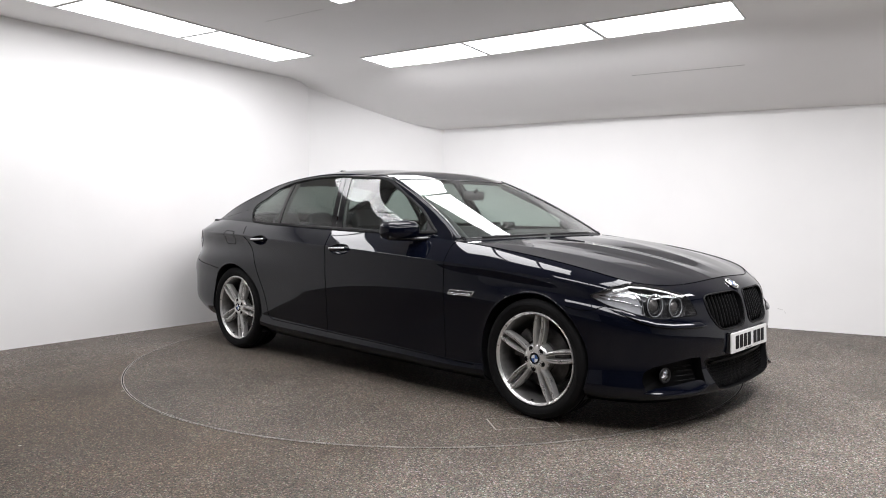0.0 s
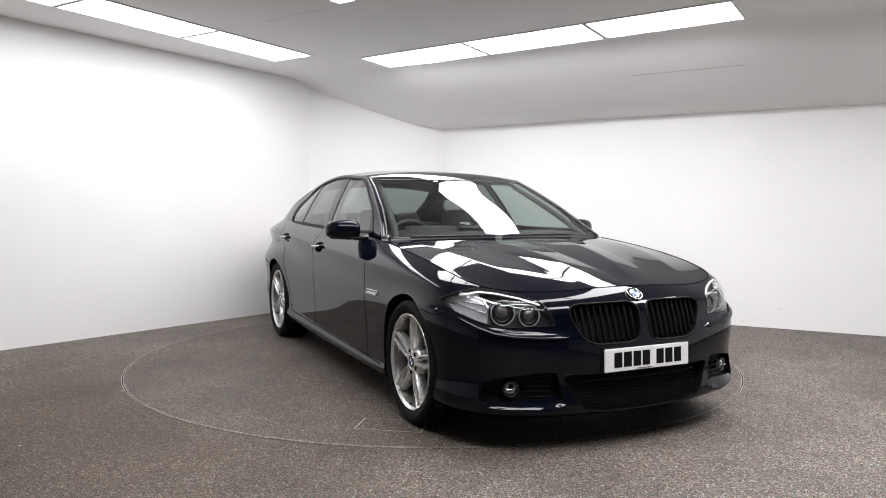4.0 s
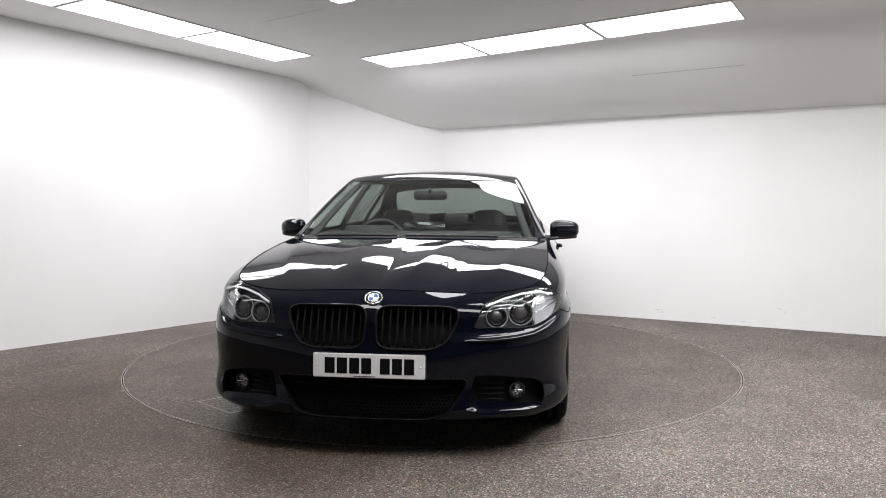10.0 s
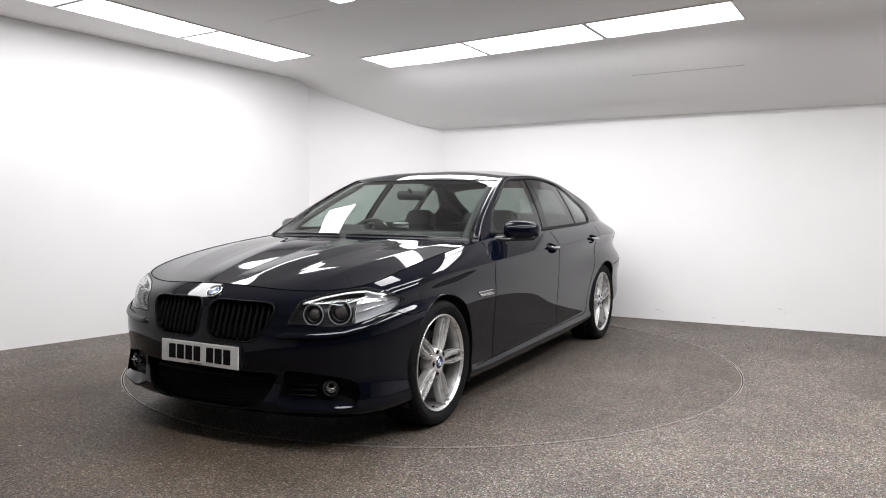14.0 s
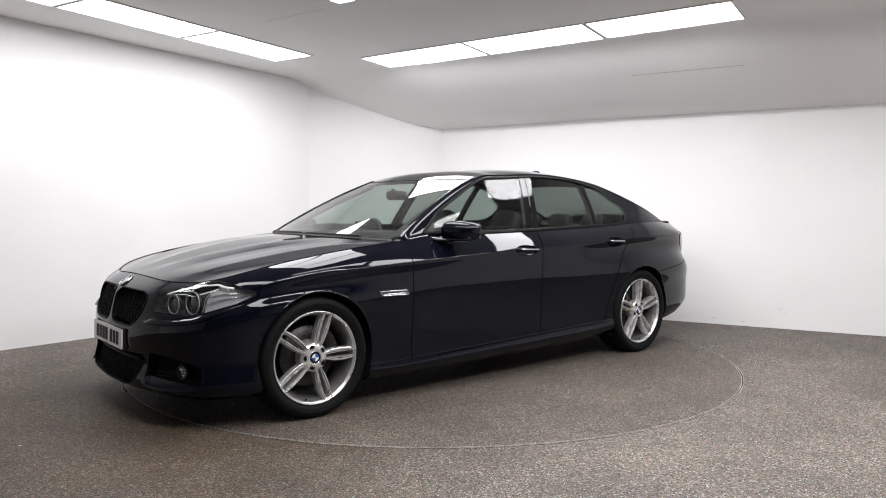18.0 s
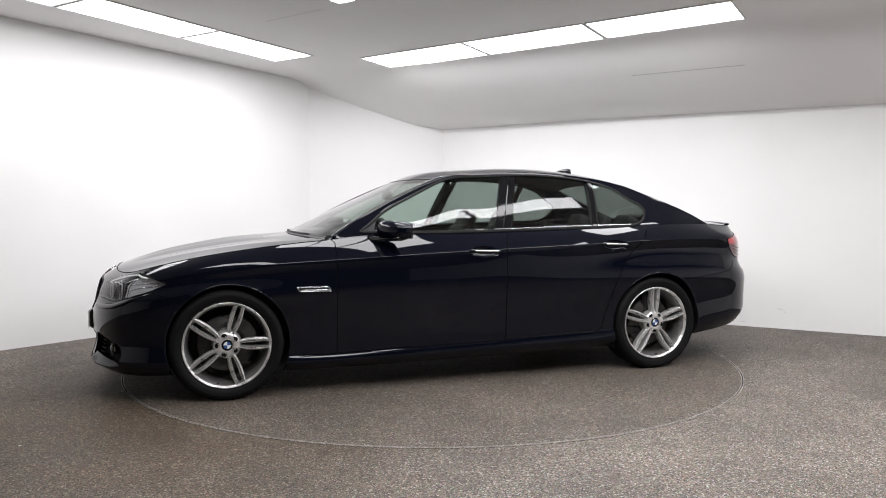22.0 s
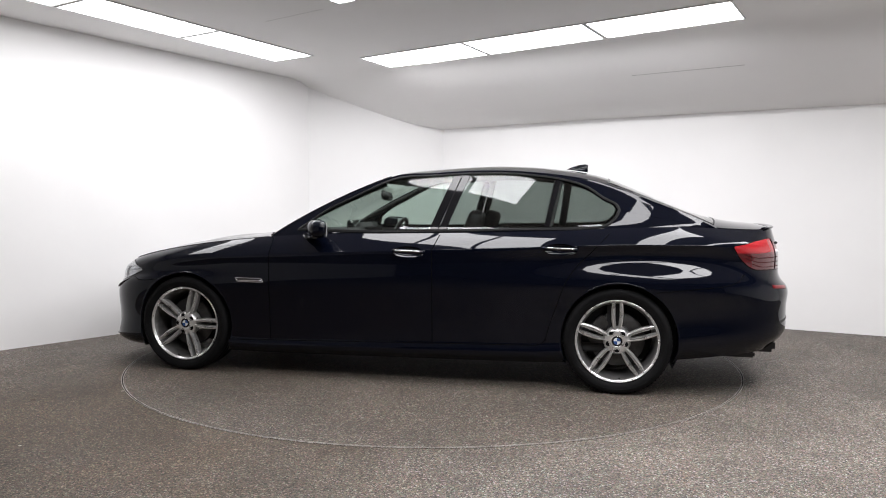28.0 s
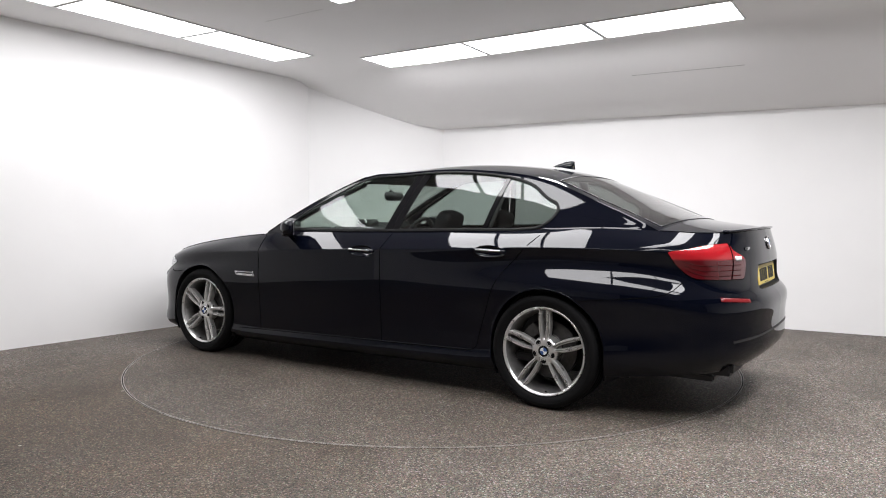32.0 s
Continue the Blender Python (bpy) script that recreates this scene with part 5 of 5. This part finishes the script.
# ---------------------------------------------------------------- the car: sides
def handle(x, z):
    p, n_ = on_side(x, z)
    t = Vector((1, 0, 0.03)).normalized()
    pts = [p + t * (0.100 * math.sin(a)) + Vector((0, 0.026 * (1 - abs(math.sin(a)) ** 6), 0)) for a in np.linspace(-math.pi / 2, math.pi / 2, 19)]
    hs = both_sides("door_handle", *tube_along(pts, 0.0135, 10, False, 0.75, [Vector((0, 1, 0))] * 19), M_PAINT, None, "body-coloured door handle with bright strip")
    st = [q + Vector((0, 0.0085, 0.004)) for q in pts[3:-3]]
    both_sides("handle_strip", *tube_along(st, 0.0055, 8, False, 0.5, [Vector((0, 1, 0))] * len(st)), M_SATIN, hs, "satin chrome strip")
    k = 48
    ps = [on_side(*q) for q in scoop_poly(x, z - 0.005)]
    v = []
    for ring_k, deep in ((1.01, 0.0), (0.86, 0.012), (0.60, 0.021), (0.30, 0.025)):
        v += [p + (q - p) * ring_k - Vector((0, deep, 0)) for q, m_ in ps]
    v.append(p - Vector((0, 0.026, 0)))
    f = [(r_ * k + i, r_ * k + (i + 1) % k, (r_ + 1) * k + (i + 1) % k, (r_ + 1) * k + i) for r_ in range(3) for i in range(k)] + [(3 * k + i, 3 * k + (i + 1) % k, 4 * k) for i in range(k)]
    both_sides("handle_scoop", v, f, M_PAINT, hs)


handle(-0.153, 0.867)
handle(-1.135, 0.898)
GILL = bevel_poly([(1.078, .666), (1.056, .641), (.868, .638), (.886, .664)], 0.005)
gill = both_sides("side_gill", *bead(on_side, dense(GILL, 0.012), 0.0034, 0.002, True), M_SATIN, None, "chrome-edged side gill with indicator")
gs = [on_side(*q) for q in GILL]
both_sides("gill_back", [q + n_ * 0.0018 for q, n_ in gs], [tuple(range(len(gs)))], M_BLACK, gill)
both_sides("gill_blade", *bead(on_side, line([(1.050, .648), (.885, .646)], 0.02), 0.0050, 0.003, False, 0.6), M_SATIN, gill)


def egg(c, size, mat_name, front=0.6):
    """A rounded box-like pod: x long, y wide, z high, flatter at the back."""
    bm = bmesh.new()
    bmesh.ops.create_uvsphere(bm, u_segments=40, v_segments=24, radius=1.0)
    for p in bm.verts:
        x, y, z = p.co
        e = 0.62
        sx, sy, sz = (math.copysign(abs(q) ** e, q) for q in (x, y, z))
        k = 1 / max(1e-6, (abs(sx) ** 3 + abs(sy) ** 3 + abs(sz) ** 3) ** (1 / 3)) 
        sx, sy, sz = sx * k, sy * k, sz * k
        if sx > 0:
            sx *= front * 1.6 * (1 - 0.25 * sz * sz)
        sz *= 1 - 0.22 * (sy + 1) / 2 * (1 if sz > 0 else 0.6)
        p.co = (c[0] + sx * size[0], c[1] + sy * size[1], c[2] + sz * size[2])
    for f_ in bm.faces:
        f_.smooth = True
    return bm


MC = (0.475, 0.952, 1.008)
for s_ in (1, -1):
    bm = egg(MC, (0.070, 0.100, 0.069), "")
    for p in bm.verts:  # swept back towards the outer end
        p.co.x -= 0.50 * (p.co.y - MC[1])
    if s_ < 0:
        bmesh.ops.scale(bm, vec=(1, -1, 1), verts=bm.verts)
        bmesh.ops.reverse_faces(bm, faces=bm.faces)
    mir = part("door_mirror", bm, M_PAINT, car, "body-coloured door mirror on a black foot")
    bm = bmesh.new()
    box(bm, (MC[0] - 0.071, -0.070, -0.050), (MC[0] - 0.062, 0.070, 0.046), 0.004)
    for p in bm.verts:
        p.co.x -= 0.50 * s_ * p.co.y
    bmesh.ops.translate(bm, vec=(0, s_ * MC[1], MC[2]), verts=bm.verts)
    part("mirror_glass", bm, M_CHROME, mir, "mirror glass")
    foot = [(0.61, s_ * 0.795, 0.968), (0.575, s_ * 0.84, 0.954), (0.535, s_ * 0.88, 0.954), (0.500, s_ * 0.92, 0.965)]
    part("mirror_foot", mesh_of("mirror_foot", *tube_along(foot, 0.030, 10, False, 0.55), M_BLACK, True), None, mir)
    part("mirror_lower", mesh_of("mirror_lower", *tube_along([(MC[0] + 0.044 - 0.080 * i / 12, s_ * (MC[1] - 0.075 + 0.140 * i / 12), MC[2] - 0.046 + 0.006 * (i / 12) ** 2) for i in range(13)], 0.042, 12, False, 0.5), M_BLACK, True), None, mir)
    part("mirror_indicator", mesh_of("mirror_indicator", *tube_along([(MC[0] + 0.060 - 0.058 * i / 8 - 0.012 * (i / 8) ** 3, s_ * (MC[1] + 0.002 + 0.075 * i / 8), MC[2] - 0.014) for i in range(9)], 0.005, 8), M_SATIN, True), None, mir)
# fuel flap on the car's right
fl = bevel_poly([(-1.52, 0.845), (-1.68, 0.850), (-1.68, 0.955), (-1.52, 0.950)], 0.03)
v, f = ribbon(on_side, fl, 0.004, 0.0012, True)
part("fuel_flap", mesh_of("fuel_flap", [(p[0], -p[1], p[2]) for p in v], f, M_GAP), None, car)

# ---------------------------------------------------------------- the car: rear
tailN = np.unique(tailF)
Vt = V.copy()
Vt[tailN] += N[tailN] * 0.004
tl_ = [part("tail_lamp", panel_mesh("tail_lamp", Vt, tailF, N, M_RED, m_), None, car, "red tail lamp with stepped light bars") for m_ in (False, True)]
Vk = V.copy()
Vk[tailN] -= N[tailN] * 0.02
for m_ in (False, True):
    part("lamp_housing", panel_mesh("lamp_housing", Vk, tailF, N, M_CHAR, m_), None, tl_[m_], "black lamp housing")
both_sides("lamp_edge", *bead(on_rear, dense(TAILLAMP, 0.012), 0.004, 0.001, True, 0.6), M_GAP, tl_)
for k in range(3):
    z0 = 0.796 + 0.028 * k
    pts = [on_rear(y, z0 + 0.050 * max(0.0, (y - 0.725 - 0.012 * k) / 0.08) ** 1.6) for y in np.linspace(0.535, 0.785 + 0.008 * k, 18)]
    both_sides("light_bar", *tube_along([p + n_ * 0.0055 for p, n_ in pts], 0.0019, 6, False, 0.4, [n_ for p, n_ in pts]), M_REDBAR, tl_)
gapp = [on_rear(0.606 - 0.022 * t, 0.778 + 0.186 * t) for t in np.linspace(0, 1, 10)]
both_sides("lamp_split", *tube_along([p + n_ * 0.005 for p, n_ in gapp], 0.003, 6), M_GAP, tl_)
rv = [on_rear(y, 0.885) for y in np.linspace(0.530, 0.575, 6)]
both_sides("reversing_lamp", *tube_along([p + n_ * 0.006 for p, n_ in rv], 0.013, 8, False, 0.5, [n_ for p, n_ in rv]), M_HALO, tl_)
rf = [on_rear(y, z) for y, z in line([(0.53, 0.660), (0.715, 0.676)], 0.02)]
both_sides("reflector", *tube_along([p - n_ * 0.0005 for p, n_ in rf], 0.0125, 8, False, 0.18, [n_ for p, n_ in rf]), M_REDREF, None, "red rear reflector")


def on_tail(y, z):
    p, n_ = on_rear(abs(y), z)
    return (p, n_) if y >= 0 else (Vector((p.x, -p.y, p.z)), Vector((n_.x, -n_.y, n_.z)))


part("plate_recess", mesh_of("plate_recess", *backing(on_tail, PLATEBOX, 0.045, (1, 0, 0)), M_PLAST), None, car, "black recess round the rear number plate")
plate((-2.505, 0, 0.772), pose(0, 0, 0, 0, -7, 180), M_YELP, "yellow number plate with dark bars")
roundel(tuple(on_rear(0.0, 0.952)[0] + Vector((-0.003, 0, 0))), tuple(on_rear(0.0, 0.952)[1]), 0.037)
bm = bmesh.new()
mb = on_rear(0.41, 0.935)[0].x
box(bm, (mb - 0.004, 0.37, 0.927), (mb + 0.010, 0.45, 0.943), 0.002)
part("model_badge", bm, M_SATIN, car, "small chrome badge bar")
lip = [Vector(p) + Vector((0.006, 0, 0.006)) for p in np.concatenate([(t_rear * [1, -1, 1])[::-1], t_rear])[::2]]
part("boot_spoiler", mesh_of("boot_spoiler", *tube_along(lip, 0.020, 10, False, 0.40), M_PAINT, True), None, car, "slim body-coloured boot lip spoiler")
for y in (0.49, 0.575):
    v, f = lathe([(.031, 0), (.0345, -.003), (.037, 0), (.037, .12), (.029, .12), (.029, .004), (.031, 0)], 28)
    part("exhaust_tip", mesh_of("exhaust_tip", [(-2.430 + b, y + a, 0.300 + c) for a, b, c in v], f, M_PIPE, True), None, car, "round steel exhaust tip")
bm = bmesh.new()
box(bm, (-2.46, -0.62, 0.250), (-2.30, 0.62, 0.33), 0.02)
part("diffuser_panel", bm, M_PLAST, car, "black plastic rear diffuser")
both_sides("bumper_groove", *ribbon(on_rear, line([(0.0, 0.470), (0.30, 0.468), (0.57, 0.455), (0.66, 0.448)], 0.02), 0.014, 0.0015), M_PLAST)
# roof aerial
bm = bmesh.new()
vs = []
for i, (x, h, w) in enumerate(((-1.118, .003, .014), (-1.155, .022, .024), (-1.205, .044, .027), (-1.248, .056, .019), (-1.270, .055, .015), (-1.266, .0, .030))):
    z0 = float(np.interp(-x, [0.9, 1.18, 1.42], [1.457, 1.435, 1.392])) - 0.004
    vs.append([bm.verts.new((x, w * math.cos(a), z0 + h * max(0, math.sin(a)))) for a in np.linspace(0, math.pi, 11)])
for a, b in zip(vs, vs[1:]):
    for i in range(10):
        f_ = bm.faces.new((a[i], b[i], b[i + 1], a[i + 1]))
        f_.smooth = True
bmesh.ops.recalc_face_normals(bm, faces=bm.faces)
part("roof_aerial", bm, M_PAINT, car, "body-coloured shark-fin roof aerial")
# wipers
def on_screen(y, up):
    j = int(np.argmin(np.abs(UP[0, :, 1] - y)))
    i = w0 + int(up * (w1 - w0))
    return Vector(UP[i, j]) + Vector(UPN[i, j]) * 0.006


for y0, y1, name in ((-0.10, -0.66, "wiper"), (0.52, -0.06, "wiper")):
    part(name, mesh_of(name, *tube_along([on_screen(y0 + (y1 - y0) * t, 0.004 + 0.022 * math.sin(t * 1.9)) for t in np.linspace(0, 1, 12)], 0.0055, 6), M_PLAST, True), None, car)

# ---------------------------------------------------------------- the car: cabin
def soft(lo, hi, bevel, m=None, taper=0.0):
    bm = bmesh.new()
    box(bm, lo, hi, bevel)
    for p in bm.verts:
        t = (p.co.z - lo[2]) / (hi[2] - lo[2])
        p.co.y = (lo[1] + hi[1]) / 2 + (p.co.y - (lo[1] + hi[1]) / 2) * (1 - taper * t)
    if m is not None:
        bmesh.ops.transform(bm, matrix=m, verts=bm.verts)
    for f_ in bm.faces:
        f_.smooth = True
    return bm


def pillow(lo, hi, m=None, e=0.42, lean=0.0):
    """A cushion: a rounded block, fuller in the middle."""
    bm = bmesh.new()
    bmesh.ops.create_uvsphere(bm, u_segments=28, v_segments=18, radius=1.0)
    lo, hi = Vector(lo), Vector(hi)
    c, h = (lo + hi) / 2, (hi - lo) / 2
    for p in bm.verts:
        q = [math.copysign(abs(k) ** e, k) for k in p.co]
        q[1] *= 1 - lean * (q[2] + 1) / 2
        p.co = (c.x + q[0] * h.x, c.y + q[1] * h.y, c.z + q[2] * h.z)
    if m is not None:
        bmesh.ops.transform(bm, matrix=m, verts=bm.verts)
    for f_ in bm.faces:
        f_.smooth = True
    return bm


for s_ in (1, -1):
    seat = part("front_seat", pillow((-0.28, -0.26, 0.0), (0.28, 0.26, 0.16)), M_SEAT, car, "dark leather front seat with headrest")
    seat.matrix_basis = pose(0.02, s_ * 0.375, 0.42, 0, -6, 0)
    part("seat_back", pillow((-0.07, -0.255, 0.0), (0.07, 0.255, 0.56), pose(-0.26, 0, 0.10, 0, -18, 0), 0.42, 0.25), M_SEAT, seat)
    part("headrest", pillow((-0.055, -0.135, 0.0), (0.055, 0.140, 0.185), pose(-0.425, 0, 0.580, 0, -14, 0), 0.5, 0.12), M_SEAT, seat)
    for yy in (-0.05, 0.05):
        part("headrest_post", mesh_of("post", *tube_along([(-0.41, yy, 0.56), (-0.43, yy, 0.64)], 0.007, 6), M_CHROME, True), None, seat)
bench = part("rear_bench", pillow((-0.28, -0.66, 0), (0.26, 0.66, 0.16)), M_SEAT, car, "dark leather rear bench seat")
bench.matrix_basis = pose(-0.98, 0, 0.42, 0, -5, 0)
part("bench_back", pillow((-0.07, -0.64, 0), (0.07, 0.64, 0.60), pose(-0.26, 0, 0.06, 0, -24, 0), 0.36, 0.08), M_SEAT, bench)
for yy in (-0.37, 0, 0.37):
    part("rear_headrest", pillow((-0.05, -0.125, 0), (0.05, 0.125, 0.13), pose(-0.50, yy, 0.60, 0, -20, 0), 0.5, 0.1), M_SEAT, bench)
dash = part("dashboard", soft((-0.20, -0.73, 0), (0.28, 0.73, 0.30), 0.07), M_CABIN, car, "black dashboard")
dash.matrix_basis = pose(0.635, 0, 0.690, 0, 2, 0)
part("instrument_hood", soft((-0.08, -0.19, 0.25), (0.12, 0.19, 0.335), 0.03, pose(-0.08, -0.37, 0.0)), M_CABIN, dash)
part("screen", soft((-0.01, -0.14, 0.26), (0.01, 0.14, 0.36), 0.008, pose(-0.10, 0.0, 0.0)), M_BLACK, dash)
sw = part("steering_wheel", mesh_of("steering_wheel", *ring_of((0, 0, 0), (1, 0, 0.42), 0.185, 0.017), M_SEAT, True), None, car, "black leather steering wheel")
sw.location = (0.30, -0.37, 0.885)
part("wheel_boss", mesh_of("wheel_boss", *dome((0.03, 0, 0.01), (-1, 0, -0.42), 0.075, 0.04), M_CABIN, True), None, sw)
for a in (-0.1, math.pi + 0.1, -math.pi / 2):
    e = Vector((0, 0.18 * math.cos(a), 0.18 * math.sin(a)))
    e.x = -0.42 * e.z * 0.9
    part("wheel_spoke", mesh_of("wheel_spoke", *tube_along([(0.02, 0, 0.0), e], 0.013, 6), M_SATIN, True), None, sw)
imir = part("interior_mirror", soft((-0.012, -0.12, -0.034), (0.016, 0.12, 0.034), 0.012), M_CABIN, car, "black interior mirror")
imir.matrix_basis = pose(0.27, 0, 1.240, 0, 12, 0)
part("mirror_stem", mesh_of("mirror_stem", *tube_along([(0.0, 0, 0.02), (0.030, 0, 0.052)], 0.012, 8), M_CABIN, True), None, imir)
bm = bmesh.new()
box(bm, (-2.06, -0.68, 0.985), (-1.38, 0.68, 1.005), 0.008)
part("parcel_shelf", bm, M_CABIN, car, "black parcel shelf")
bm = bmesh.new()
box(bm, (-1.45, -0.83, 0.245), (0.95, 0.83, 0.30), 0.01)
part("cabin_floor", bm, M_CABIN, car)
bm = bmesh.new()
box(bm, (0.90, -0.80, 0.25), (0.97, 0.80, 0.93), 0.01)
part("bulkhead", bm, M_CABIN, car)
bm = bmesh.new()
box(bm, (-1.50, -0.845, 0.25), (-1.42, 0.845, 0.975), 0.01)
part("rear_bulkhead", bm, M_CABIN, car)
for s_ in (1, -1):
    bm = bmesh.new()
    box(bm, (-1.40, s_ * 0.775 - 0.012, 0.27), (0.88, s_ * 0.775 + 0.012, 0.975), 0.01)
    part("door_card", bm, M_CABIN, car, "black door trim")
G = UP[w1:r0 + 1, 2:NV - 1] - UPN[w1:r0 + 1, 2:NV - 1] * 0.028
part("headlining", sheet("headlining", G, M_LINING), None, car, "grey fabric headlining")
for dx, a, b in ((0.0, -0.29, -0.42), (0.0, -1.04, -1.10)):
    pl = [(a + (b - a) * t, float(glass_y(a + (b - a) * t, 1.0 + 0.35 * t)) - 0.03, 1.0 + 0.35 * t) for t in np.linspace(0, 1, 8)]
    both_sides("inner_pillar", *tube_along(pl, 0.032, 8, False, 0.5), M_CABIN)

# dark trim on the inside of the windscreen pillars
for js in (3, NV - 3):
    part("screen_pillar_trim", mesh_of("pillar_trim", *tube_along([Vector(UP[i, js]) - Vector(UPN[i, js]) * 0.034 for i in range(w0, w1 + 1)], 0.026, 8, False, 0.7, [Vector(UPN[i, js]) for i in range(w0, w1 + 1)]), M_CABIN, True), None, car)


# ---------------------------------------------------------------- small marks on floor and wall
M_CHIP = material("pale_chip", (0.45, 0.43, 0.38), 0.8)
M_LEAF = material("dark_crumb", (0.05, 0.035, 0.02), 0.9)
for x, y, r, m_ in ((-2.38, -1.37, 0.016, M_LEAF), (-1.94, -1.16, 0.012, M_CHIP), (-2.83, 0.59, 0.010, M_LEAF), (2.56, -0.19, 0.012, M_LEAF), (-1.99, -2.21, 0.009, M_CHIP)):
    bm = bmesh.new()
    c = [bm.verts.new((r * (0.7 + 0.5 * random.random()) * math.cos(a), 0.6 * r * math.sin(a), 0.0035 * random.random() + 0.002)) for a in np.linspace(0, 2 * math.pi, 8)[:-1]]
    top = bm.verts.new((0, 0, 0.006))
    for i in range(7):
        bm.faces.new((c[i], c[(i + 1) % 7], top))
    bm.faces.new(c[::-1])
    ob = tagged(part("floor_crumb", bm, m_), "tiny dry crumb lying on the studio floor", "debris", group="crumbs on the floor")
    ob.location, ob.rotation_euler = (x, y, -0.001), (0, 0, random.random() * 6)
for e, z, w, tilt in ((3.69, 0.188, 0.05, 12), (3.73, 0.165, 0.03, 60), (2.53, 0.105, 0.06, 4), (2.58, 0.088, 0.025, 40), (3.08, 0.06, 0.04, -8), (3.35, 0.045, 0.05, 3)):
    p = CORNER_R + DIR_R * e - NORM_R * 0.0015
    bm = bmesh.new()
    box(bm, (-w / 2, -0.0008, -0.0022), (w / 2, 0.0008, 0.0022))
    ob = tagged(part("trim_scuff", bm, M_SCUFF), "faint grey scuff on the white wall", "scuff", kind="structure")
    ob.matrix_basis = pose(p.x, p.y, z, 0, tilt, -28.96)


# ---------------------------------------------------------------- what moves
CAR_OFFSET = Vector((0.108, 0.017, 0.0))
TURN = [(0, -43.5), (2, -54.18), (4, -64.92), (6, -75.72), (8, -86.59), (10, -97.49), (12, -108.25), (14, -118.99), (16, -129.75),
        (18, -140.6), (20, -151.34), (22, -161.89), (24, -172.38), (26, -182.79), (28, -193.17), (30, -203.57), (32, -213.97)]


def motions():
    """The turntable turns evenly, and the car with it."""
    fine = []
    for i in range(65):
        t = i * 0.5
        fine.append((t, float(np.interp(t, [p[0] for p in TURN], [p[1] for p in TURN]))))
    walk(turntable, [(t, pose(0, 0, 0, 0, 0, a)) for t, a in fine])
    walk(car, [(t, pose(0, 0, 0, 0, 0, a) @ Matrix.Translation(CAR_OFFSET)) for t, a in fine])


motions()
